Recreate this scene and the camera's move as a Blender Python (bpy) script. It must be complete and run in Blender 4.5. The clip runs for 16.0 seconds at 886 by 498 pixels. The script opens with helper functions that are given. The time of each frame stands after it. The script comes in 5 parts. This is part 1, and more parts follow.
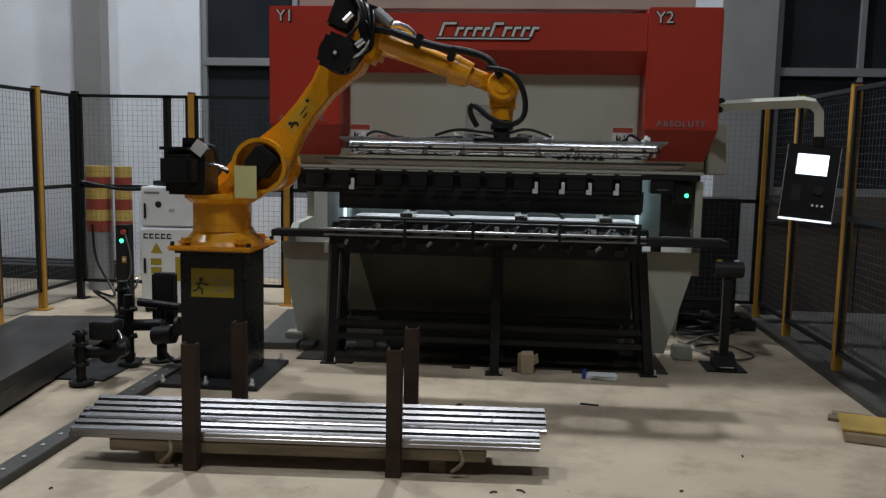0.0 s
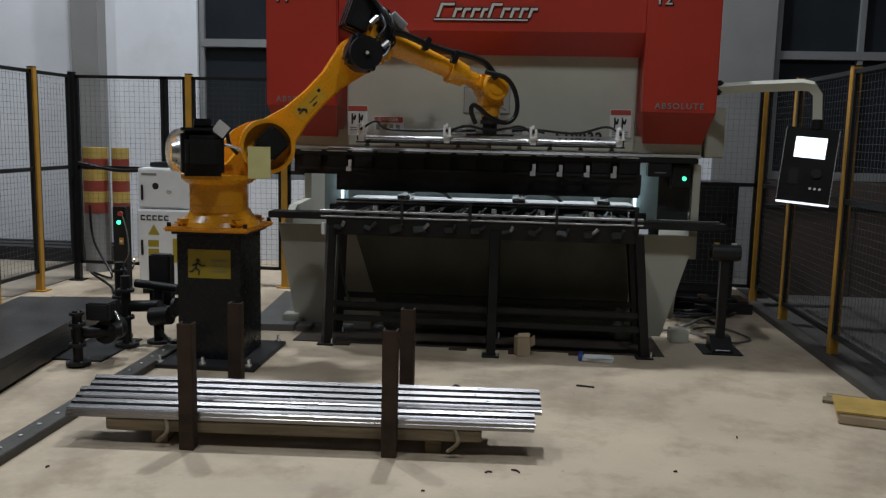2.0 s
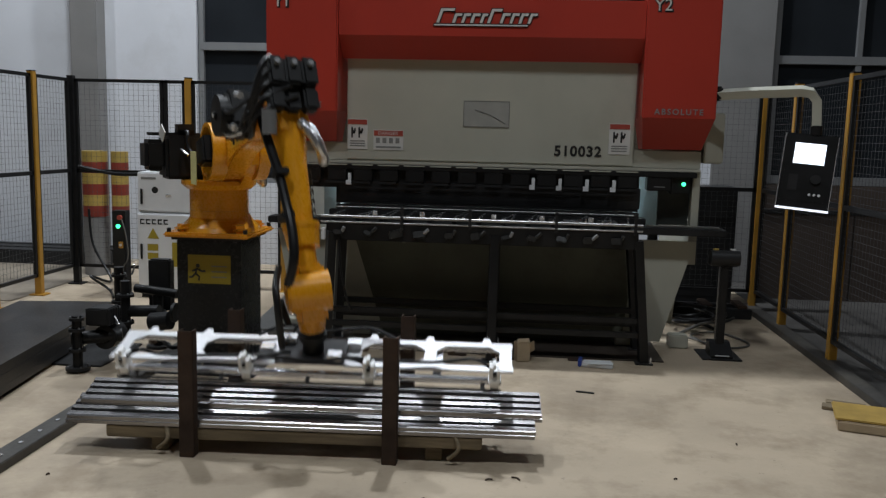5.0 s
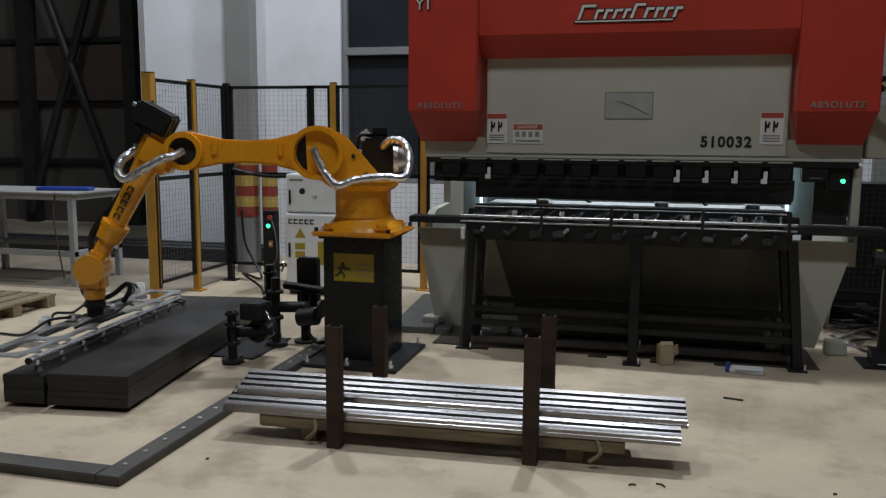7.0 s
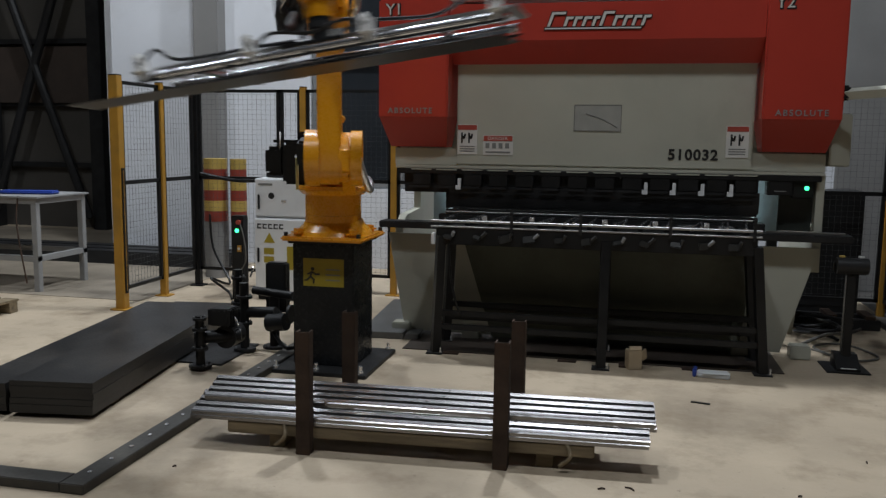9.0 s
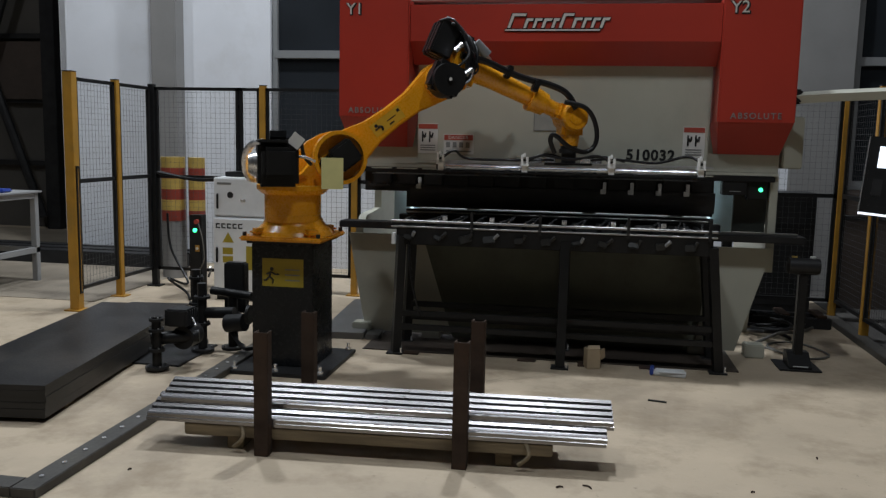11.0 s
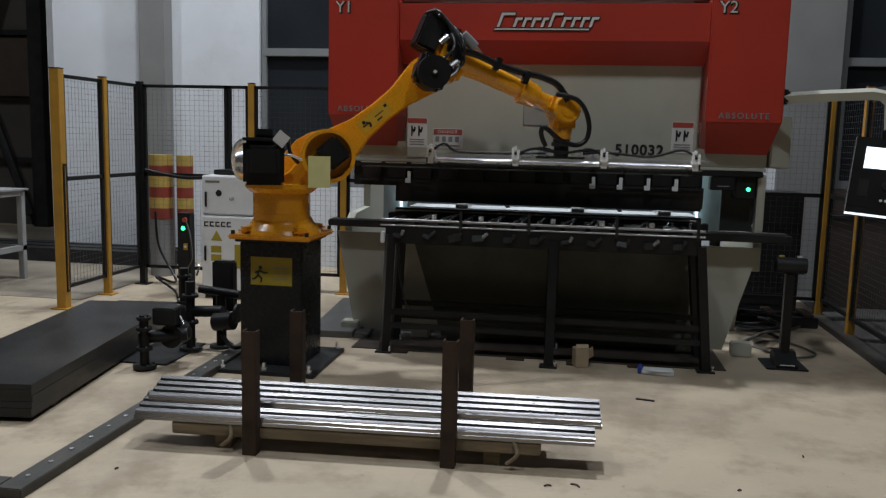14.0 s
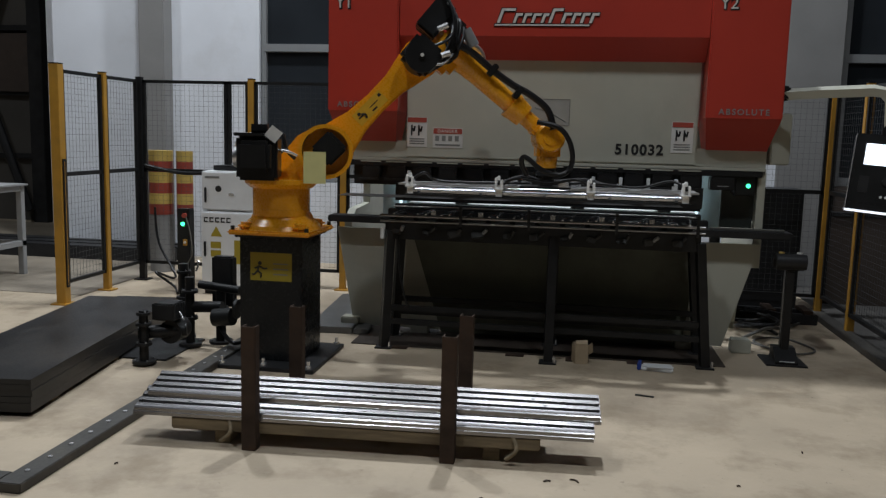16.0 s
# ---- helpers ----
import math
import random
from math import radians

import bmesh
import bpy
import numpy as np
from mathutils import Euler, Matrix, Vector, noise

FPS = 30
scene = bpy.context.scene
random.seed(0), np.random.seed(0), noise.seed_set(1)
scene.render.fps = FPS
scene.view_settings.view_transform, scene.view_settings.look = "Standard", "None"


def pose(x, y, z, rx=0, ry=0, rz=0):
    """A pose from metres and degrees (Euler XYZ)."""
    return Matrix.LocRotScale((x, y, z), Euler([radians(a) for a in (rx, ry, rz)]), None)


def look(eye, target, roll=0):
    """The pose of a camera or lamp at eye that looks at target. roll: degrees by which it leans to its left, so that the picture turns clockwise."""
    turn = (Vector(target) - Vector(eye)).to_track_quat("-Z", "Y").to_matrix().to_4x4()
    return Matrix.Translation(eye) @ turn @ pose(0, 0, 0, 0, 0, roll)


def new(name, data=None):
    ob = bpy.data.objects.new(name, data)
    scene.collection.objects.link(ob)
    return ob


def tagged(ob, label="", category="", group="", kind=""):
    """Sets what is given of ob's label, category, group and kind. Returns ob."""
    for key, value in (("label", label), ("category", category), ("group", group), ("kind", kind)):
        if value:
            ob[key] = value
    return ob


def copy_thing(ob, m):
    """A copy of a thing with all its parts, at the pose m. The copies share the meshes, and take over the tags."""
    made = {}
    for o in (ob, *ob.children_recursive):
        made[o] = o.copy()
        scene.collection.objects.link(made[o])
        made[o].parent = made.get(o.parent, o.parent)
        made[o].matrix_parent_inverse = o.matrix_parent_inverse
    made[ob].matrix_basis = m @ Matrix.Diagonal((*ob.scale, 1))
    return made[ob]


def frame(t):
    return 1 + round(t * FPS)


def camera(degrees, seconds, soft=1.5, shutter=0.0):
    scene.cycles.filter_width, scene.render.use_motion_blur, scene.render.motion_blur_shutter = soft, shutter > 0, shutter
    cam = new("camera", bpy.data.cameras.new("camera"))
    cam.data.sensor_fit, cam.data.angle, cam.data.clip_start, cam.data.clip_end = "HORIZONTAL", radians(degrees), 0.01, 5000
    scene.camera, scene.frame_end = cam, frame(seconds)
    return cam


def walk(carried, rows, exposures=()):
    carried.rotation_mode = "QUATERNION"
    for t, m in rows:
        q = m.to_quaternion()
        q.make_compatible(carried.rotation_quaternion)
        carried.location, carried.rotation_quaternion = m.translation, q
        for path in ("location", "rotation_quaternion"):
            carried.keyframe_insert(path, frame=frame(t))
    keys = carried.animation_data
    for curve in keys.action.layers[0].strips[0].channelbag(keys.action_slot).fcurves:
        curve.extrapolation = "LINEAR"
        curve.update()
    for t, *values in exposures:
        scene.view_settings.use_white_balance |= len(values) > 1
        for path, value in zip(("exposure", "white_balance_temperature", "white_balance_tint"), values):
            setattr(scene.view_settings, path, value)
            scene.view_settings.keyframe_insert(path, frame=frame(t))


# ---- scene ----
cam = camera(56.0, 16.0, soft=1.3, shutter=0.5)
PATH = [
    (0, (0.119, 0.18, 1.518), (-0.056, 2.158, 1.285), 1.1),
    (0.5, (0.151, 0.172, 1.509), (-0.035, 2.15, 1.275), 1.2),
    (1, (0.121, 0.184, 1.495), (-0.054, 2.161, 1.248), 1.3),
    (1.5, (0.148, 0.182, 1.504), (-0.033, 2.156, 1.236), 1.2),
    (2, (0.134, 0.182, 1.501), (-0.038, 2.157, 1.231), 1.3),
    (2.5, (0.143, 0.173, 1.501), (-0.03, 2.147, 1.237), 1.4),
    (3, (0.111, 0.176, 1.501), (-0.052, 2.153, 1.244), 1.5),
    (3.5, (0.134, 0.176, 1.511), (-0.029, 2.152, 1.253), 1.4),
    (5.8, (0.116, 0.182, 1.532), (-0.06, 2.156, 1.262), 1.5),
    (6, (0.116, 0.173, 1.527), (-0.086, 2.144, 1.259), 1.3),
    (6.2, (0.1, 0.156, 1.528), (-0.171, 2.119, 1.257), 1.2),
    (6.5, (0.083, 0.171, 1.525), (-0.332, 2.108, 1.255), 0.5),
    (7, (0.09, 0.176, 1.527), (-0.395, 2.097, 1.255), 0.4),
    (7.5, (0.096, 0.167, 1.529), (-0.374, 2.093, 1.261), 0.4),
    (8, (0.096, 0.169, 1.529), (-0.356, 2.101, 1.275), 0.5),
    (8.5, (0.093, 0.173, 1.53), (-0.346, 2.109, 1.28), 0.5),
    (9, (0.084, 0.175, 1.524), (-0.33, 2.114, 1.266), 0.8),
    (9.5, (0.09, 0.175, 1.525), (-0.287, 2.121, 1.263), 1.0),
    (10, (0.095, 0.17, 1.526), (-0.247, 2.124, 1.268), 1.1),
    (12.5, (0.095, 0.176, 1.527), (-0.22, 2.134, 1.27), 1.3),
    (13, (0.097, 0.172, 1.528), (-0.209, 2.132, 1.272), 1.4),
    (13.5, (0.102, 0.17, 1.526), (-0.197, 2.131, 1.275), 1.4),
    (14, (0.098, 0.172, 1.529), (-0.201, 2.132, 1.269), 1.4),
    (14.5, (0.098, 0.171, 1.525), (-0.207, 2.13, 1.261), 1.5),
    (15, (0.097, 0.173, 1.529), (-0.203, 2.133, 1.265), 1.4),
    (15.5, (0.097, 0.177, 1.529), (-0.203, 2.136, 1.261), 1.4),
    (16, (0.098, 0.173, 1.524), (-0.2, 2.132, 1.256), 1.5),
]
walk(cam, [(t, look(eye, target, roll)) for t, eye, target, roll in PATH])

# ---- light ----
world = bpy.data.worlds.new("hall_dark")
scene.world = world
world.use_nodes = True
world.node_tree.nodes["Background"].inputs[0].default_value = (0.45, 0.52, 0.62, 1)
world.node_tree.nodes["Background"].inputs[1].default_value = 0.006
scene.view_settings.exposure = 0.05


def lamp(x, y, z, size, watts, col):
    data = bpy.data.lights.new("high_bay_lamp", "AREA")
    data.shape, data.size, data.energy, data.color = "DISK", size, watts, col
    ob = new("high_bay_lamp", data)
    ob.matrix_basis = pose(x, y, z)
    return ob


COOL = (0.93, 1.0, 1.07)
lamp(-0.4, 7.65, 8.4, 0.36, 310, COOL)
lamp(-3.6, 7.5, 8.4, 0.36, 245, COOL)
lamp(-7.0, 5.0, 8.4, 0.45, 150, COOL)
lamp(1.6, 1.6, 8.4, 0.45, 130, COOL)
lamp(-2.2, 1.2, 8.4, 0.45, 130, COOL)


# ---- materials ----
def mat(name, col, rough=0.5, metal=0.0, var=0.12, scale=6.0, bump=0.0, fine=60.0, stain=None, stain_amount=0.0, coat=0.0, stretch=None, spec=0.5, wear=0.1):
    m = bpy.data.materials.new(name)
    m.use_nodes = True
    nt = m.node_tree
    bs = nt.nodes["Principled BSDF"]
    co = nt.nodes.new("ShaderNodeTexCoord")
    src = co.outputs["Object"]
    if stretch:
        mp = nt.nodes.new("ShaderNodeMapping")
        mp.inputs["Scale"].default_value = stretch
        nt.links.new(src, mp.inputs["Vector"])
        src = mp.outputs["Vector"]
    big = nt.nodes.new("ShaderNodeTexNoise")
    big.inputs["Scale"].default_value, big.inputs["Detail"].default_value = scale, 6
    small = nt.nodes.new("ShaderNodeTexNoise")
    small.inputs["Scale"].default_value, small.inputs["Detail"].default_value = fine, 4
    for n in (big, small):
        nt.links.new(src, n.inputs["Vector"])
    ramp = nt.nodes.new("ShaderNodeValToRGB")
    lo = [c * (1 - var) for c in col]
    hi = [min(1, c * (1 + var)) for c in col]
    ramp.color_ramp.elements[0].position, ramp.color_ramp.elements[0].color = 0.3, (*lo, 1)
    ramp.color_ramp.elements[1].position, ramp.color_ramp.elements[1].color = 0.7, (*hi, 1)
    nt.links.new(big.outputs["Fac"], ramp.inputs["Fac"])
    out = ramp.outputs["Color"]
    if stain:
        st = nt.nodes.new("ShaderNodeTexNoise")
        st.inputs["Scale"].default_value, st.inputs["Detail"].default_value = scale * 0.45, 8
        st.inputs["Roughness"].default_value = 0.7
        nt.links.new(src, st.inputs["Vector"])
        sr = nt.nodes.new("ShaderNodeValToRGB")
        sr.color_ramp.elements[0].position, sr.color_ramp.elements[1].position = 0.5, 0.68
        sr.color_ramp.elements[0].color = (0, 0, 0, 1)
        sr.color_ramp.elements[1].color = (stain_amount,) * 3 + (1,)
        nt.links.new(st.outputs["Fac"], sr.inputs["Fac"])
        mx = nt.nodes.new("ShaderNodeMixRGB")
        mx.inputs["Color2"].default_value = (*stain, 1)
        nt.links.new(sr.outputs["Color"], mx.inputs["Fac"])
        nt.links.new(out, mx.inputs["Color1"])
        out = mx.outputs["Color"]
    nt.links.new(out, bs.inputs["Base Color"])
    rr = nt.nodes.new("ShaderNodeMapRange")
    rr.inputs["To Min"].default_value, rr.inputs["To Max"].default_value = max(0.03, rough - wear), min(1, rough + wear)
    nt.links.new(small.outputs["Fac"], rr.inputs["Value"])
    nt.links.new(rr.outputs["Result"], bs.inputs["Roughness"])
    bs.inputs["Metallic"].default_value = metal
    bs.inputs["Coat Weight"].default_value = coat
    bs.inputs["Specular IOR Level"].default_value = spec
    if bump:
        bp = nt.nodes.new("ShaderNodeBump")
        bp.inputs["Strength"].default_value, bp.inputs["Distance"].default_value = bump, 0.004
        nt.links.new(small.outputs["Fac"], bp.inputs["Height"])
        nt.links.new(bp.outputs["Normal"], bs.inputs["Normal"])
    return m


def glow(name, col, strength):
    m = bpy.data.materials.new(name)
    m.use_nodes = True
    bs = m.node_tree.nodes["Principled BSDF"]
    bs.inputs["Base Color"].default_value = (*col, 1)
    bs.inputs["Emission Color"].default_value = (*col, 1)
    bs.inputs["Emission Strength"].default_value = strength
    return m


CONCRETE = mat("worn_concrete", (0.45, 0.365, 0.265), 0.6, 0, 0.13, 1.3, 0.3, 40, (0.19, 0.15, 0.105), 0.7)


def spots(m, col, scale, low, high, amount):
    """Small dark specks and scuffs over a surface."""
    nt = m.node_tree
    bs = nt.nodes["Principled BSDF"]
    old = bs.inputs["Base Color"].links[0].from_socket
    tc = nt.nodes.new("ShaderNodeTexCoord")
    n = nt.nodes.new("ShaderNodeTexNoise")
    n.inputs["Scale"].default_value, n.inputs["Detail"].default_value, n.inputs["Roughness"].default_value = scale, 5, 0.65
    nt.links.new(tc.outputs["Object"], n.inputs["Vector"])
    r = nt.nodes.new("ShaderNodeValToRGB")
    r.color_ramp.elements[0].position, r.color_ramp.elements[1].position = low, high
    r.color_ramp.elements[0].color, r.color_ramp.elements[1].color = (0, 0, 0, 1), (amount, amount, amount, 1)
    nt.links.new(n.outputs["Fac"], r.inputs["Fac"])
    x = nt.nodes.new("ShaderNodeMixRGB")
    x.inputs["Color2"].default_value = (*col, 1)
    nt.links.new(r.outputs["Color"], x.inputs["Fac"])
    nt.links.new(old, x.inputs["Color1"])
    nt.links.new(x.outputs["Color"], bs.inputs["Base Color"])


spots(CONCRETE, (0.10, 0.08, 0.06), 17.0, 0.66, 0.76, 0.7)
spots(CONCRETE, (0.25, 0.19, 0.125), 2.4, 0.50, 0.68, 0.65)
spots(CONCRETE, (0.13, 0.10, 0.075), 75.0, 0.66, 0.74, 0.5)
spots(CONCRETE, (0.56, 0.47, 0.34), 6.0, 0.60, 0.80, 0.5)
spots(CONCRETE, (0.21, 0.165, 0.12), 0.55, 0.50, 0.72, 0.6)
PLASTER = mat("white_plaster", (0.63, 0.645, 0.685), 0.85, 0, 0.05, 1.5, 0.15, 30, (0.45, 0.44, 0.43), 0.4)
PILLAR = mat("grey_pillar", (0.21, 0.205, 0.20), 0.8, 0, 0.08, 2, 0.15, 30)
DARKWALL = mat("dark_hall_cladding", (0.07, 0.063, 0.055), 0.75, 0, 0.2, 0.8, 0.1, 20)
BROWNWALL = mat("brown_lower_wall", (0.06, 0.043, 0.034), 0.75, 0, 0.25, 1.2, 0.1, 20, (0.03, 0.024, 0.02), 0.6)
ROOF = mat("dark_roof", (0.12, 0.12, 0.12), 0.8)
WIRE = mat("dark_mesh_wire", (0.075, 0.076, 0.08), 0.5, 0.2, 0.1)
PRINT = mat("dull_silver_print", (0.27, 0.26, 0.26), 0.5, 0.2, 0.2, 30)
# grey-green bed paint, made darker to carry the shade behind the table
BED = mat("shade_dark_bed_paint", (0.115, 0.12, 0.092), 0.5, 0, 0.15, 3, 0.04, 60, (0.055, 0.050, 0.040), 0.6, spec=0.3)
PROFILE = mat("bright_rolled_steel", (0.29, 0.282, 0.285), 0.27, 0.97, 0.03, 3, 0.0, 20, None, 0, 0, (0.1, 2, 2), wear=0.02)
BENCH = mat("dull_white_paint", (0.29, 0.29, 0.29), 0.5, 0, 0.08, 5, 0.03, 60, (0.2, 0.195, 0.18), 0.4)
GLASS = mat("night_window_glass", (0.020, 0.023, 0.027), 0.2, 0, 0.2, 1.2, spec=0.3)
ALU = mat("window_aluminium", (0.24, 0.245, 0.25), 0.45, 0.3, 0.06, 4)
RED = mat("red_machine_paint", (0.44, 0.042, 0.026), 0.38, 0, 0.05, 2, 0.03, 90, (0.36, 0.034, 0.022), 0.4, 0.1)
GREY = mat("grey_machine_paint", (0.44, 0.435, 0.365), 0.45, 0, 0.06, 2, 0.04, 80, (0.33, 0.32, 0.265), 0.5)
BLACK = mat("black_paint", (0.013, 0.013, 0.0135), 0.42, 0, 0.25, 8, 0.05, 60, spec=0.25)
MATT = mat("dark_steel", (0.024, 0.024, 0.025), 0.48, 0.2, 0.25, 7, 0.08, 60, spec=0.3)
PEDESTAL = mat("black_pedestal_paint", (0.0085, 0.0100, 0.0120), 0.26, 0, 0.2, 3, 0.03, 50, (0.018, 0.019, 0.020), 0.4, spec=0.28)
YELLOW = mat("robot_yellow_paint", (0.78, 0.33, 0.012), 0.28, 0, 0.05, 3, 0.02, 70, (0.60, 0.24, 0.012), 0.4, 0.35)
FENCEYEL = mat("fence_yellow_paint", (0.42, 0.215, 0.025), 0.5, 0, 0.12, 6, 0.03, 60, (0.25, 0.16, 0.04), 0.5)
STEEL = mat("bright_galvanised_steel", (0.78, 0.79, 0.83), 0.22, 0.9, 0.03, 4, 0.0, 120, None, 0, 0, (0.15, 3, 3), wear=0.03)
SHEET = mat("dark_mill_sheet", (0.027, 0.0265, 0.0265), 0.40, 0.2, 0.35, 3, 0.03, 80, (0.075, 0.064, 0.053), 0.55, spec=0.35)
CHROME = mat("bright_aluminium", (0.86, 0.86, 0.86), 0.24, 0.75, 0.05, 8, wear=0.02)
WHITEPL = mat("white_coated_metal", (0.74, 0.75, 0.76), 0.4, 0, 0.05, 5, 0.02, 60, (0.55, 0.54, 0.52), 0.3)
HOSE = mat("black_hose", (0.011, 0.011, 0.012), 0.36, 0, 0.2, 12, spec=0.35)
SILVERHOSE = mat("silver_wrapped_hose", (0.72, 0.72, 0.74), 0.3, 0.9, 0.2, 25, 0.5, 40)
RUST = mat("rusty_steel", (0.055, 0.037, 0.028), 0.7, 0.1, 0.35, 9, 0.3, 50, (0.085, 0.042, 0.022), 0.6, spec=0.2)
TIMBER = mat("weathered_timber", (0.20, 0.155, 0.095), 0.8, 0, 0.35, 6, 0.35, 40, (0.10, 0.075, 0.05), 0.75, 0, (0.5, 5, 5))
RUBBER = mat("brown_suction_rubber", (0.06, 0.035, 0.02), 0.5)
PAPER = mat("yellow_paper", (0.66, 0.62, 0.28), 0.8, 0, 0.06, 9)
STICKER = mat("yellow_sticker", (0.36, 0.27, 0.02), 0.55, 0, 0.06, 9, 0, 60, (0.25, 0.20, 0.02), 0.5)
WHITE = mat("white_sticker", (0.62, 0.61, 0.58), 0.5, 0, 0.04, 9)
REDST = mat("red_sticker", (0.36, 0.06, 0.04), 0.5)
BRACKET = mat("bright_cast_bracket", (0.93, 0.93, 0.92), 0.25, 0.0, 0.03, 20, spec=0.8)
DULLRAIL = mat("dull_steel_rail", (0.36, 0.355, 0.35), 0.34, 0.9, 0.1, 6, 0.02, 80, (0.22, 0.21, 0.20), 0.4, 0, (0.15, 3, 3))
DUCT = mat("grey_duct_cover", (0.15, 0.15, 0.148), 0.45, 0.4, 0.15, 5, 0.05, 60, (0.08, 0.077, 0.07), 0.5)
INK = mat("black_ink", (0.012, 0.012, 0.012), 0.5)
GREYINK = mat("grey_print", (0.20, 0.20, 0.19), 0.5)
CARD = mat("cardboard", (0.42, 0.33, 0.22), 0.85, 0, 0.1, 8)
BLUE = mat("blue_plastic", (0.03, 0.07, 0.35), 0.4)
CABLE = mat("grey_cable", (0.11, 0.105, 0.095), 0.6)
KERB = mat("dark_kerb_channel", (0.065, 0.061, 0.056), 0.55, 0.3, 0.2, 5, 0.1, 50, (0.13, 0.115, 0.09), 0.5)
REFLRED = mat("red_reflective_band", (0.26, 0.04, 0.025), 0.5)
REFLYEL = mat("yellow_reflective_band", (0.46, 0.32, 0.08), 0.5)
TEAL = mat("white_inner_panel", (0.50, 0.60, 0.63), 0.5)
SCREEN = glow("lit_screen", (0.80, 0.88, 1.0), 1.6)
GREENLED = glow("green_led", (0.05, 1.0, 0.35), 3.0)
LEDSTRIP = glow("cold_work_light", (0.72, 0.92, 1.0), 1.5)
EDGE = glow("lit_edge_strip", (0.85, 0.9, 1.0), 1.0)


# ---- mesh helpers ----
def box(bm, x0, y0, z0, x1, y1, z1, bevel=0.0, m=None):
    r = bmesh.ops.create_cube(bm, size=1.0)
    vs = r["verts"]
    bmesh.ops.scale(bm, vec=(abs(x1 - x0), abs(y1 - y0), abs(z1 - z0)), verts=vs)
    bmesh.ops.translate(bm, vec=((x0 + x1) / 2, (y0 + y1) / 2, (z0 + z1) / 2), verts=vs)
    if bevel:
        es = list({e for v in vs for e in v.link_edges})
        r = bmesh.ops.bevel(bm, geom=es, offset=bevel, segments=2, affect="EDGES", clamp_overlap=True)
        vs = list({v for f in r["faces"] for v in f.verts} | {v for v in vs if v.is_valid})
    if m is not None:
        bmesh.ops.transform(bm, matrix=m, verts=vs)
    return vs


def cyl(bm, p0, p1, r0, r1=None, seg=24):
    p0, p1 = Vector(p0), Vector(p1)
    r1 = r0 if r1 is None else r1
    d = p1 - p0
    m = Matrix.Translation((p0 + p1) / 2) @ d.to_track_quat("Z", "Y").to_matrix().to_4x4()
    return bmesh.ops.create_cone(bm, cap_ends=True, segments=seg, radius1=r0, radius2=r1, depth=d.length, matrix=m)["verts"]


def ring(bm, c, axis, ro, ri, half, seg=32):
    """A hollow round collar."""
    m = Matrix.Translation(c) @ Vector(axis).to_track_quat("Z", "Y").to_matrix().to_4x4()
    rows = []
    for r, z in ((ro, -half), (ro, half), (ri, half), (ri, -half)):
        rows.append([bm.verts.new(m @ Vector((r * math.cos(2 * math.pi * i / seg), r * math.sin(2 * math.pi * i / seg), z))) for i in range(seg)])
    for a in range(4):
        for i in range(seg):
            bm.faces.new((rows[a][i], rows[a][(i + 1) % seg], rows[(a + 1) % 4][(i + 1) % seg], rows[(a + 1) % 4][i]))


def prism(bm, pts, axis, a, b):
    """A polygon in the plane across axis, drawn out from a to b along it."""
    def at(p, v):
        return {"x": (v, p[0], p[1]), "y": (p[0], v, p[1]), "z": (p[0], p[1], v)}[axis]
    lo, hi = [bm.verts.new(at(p, a)) for p in pts], [bm.verts.new(at(p, b)) for p in pts]
    n = len(pts)
    fs = [bm.faces.new(lo), bm.faces.new(hi[::-1])]
    for i in range(n):
        fs.append(bm.faces.new((lo[i], hi[i], hi[(i + 1) % n], lo[(i + 1) % n])))
    bmesh.ops.recalc_face_normals(bm, faces=fs)
    return lo + hi


def smooth_path(pts, n=6):
    out, p = [], [Vector(pts[0])] + [Vector(q) for q in pts] + [Vector(pts[-1])]
    for i in range(1, len(p) - 2):
        for k in range(n):
            t = k / n
            a, b, c, d = p[i - 1:i + 3]
            out.append(0.5 * (2 * b + (c - a) * t + (2 * a - 5 * b + 4 * c - d) * t * t + (3 * b - a - 3 * c + d) * t ** 3))
    return out + [p[-2]]


def tube(bm, pts, r, seg=10, n=6, crease=0.0):
    path = smooth_path(pts, n) if n > 1 else [Vector(p) for p in pts]
    rows, up = [], Vector((0.123, 0.27, 0.95)).normalized()
    width = r
    for i, p in enumerate(path):
        r = width * (1 + crease * random.uniform(-1, 1))
        d = (path[min(i + 1, len(path) - 1)] - path[max(i - 1, 0)]).normalized()
        s = d.cross(up)
        s = s.normalized() if s.length > 1e-4 else d.orthogonal().normalized()
        up = s.cross(d).normalized()
        rows.append([bm.verts.new(p + r * (math.cos(2 * math.pi * k / seg) * s + math.sin(2 * math.pi * k / seg) * up)) for k in range(seg)])
    for a, b in zip(rows, rows[1:]):
        for k in range(seg):
            bm.faces.new((a[k], a[(k + 1) % seg], b[(k + 1) % seg], b[k]))
    bm.faces.new(rows[0][::-1]), bm.faces.new(rows[-1])


def mesh_of(name, bm, material, smooth=35):
    me = bpy.data.meshes.new(name)
    bmesh.ops.recalc_face_normals(bm, faces=bm.faces[:])
    bm.to_mesh(me)
    bm.free()
    me.materials.append(material)
    if smooth:
        me.polygons.foreach_set("use_smooth", [True] * len(me.polygons))
        me.set_sharp_from_angle(angle=radians(smooth))
    return me


def part(name, bm, material, parent=None, label="", kind="", category="", group=""):
    ob = new(name, mesh_of(name, bm, material))
    if parent:
        ob.parent = parent
    return tagged(ob, label, category, group, kind)


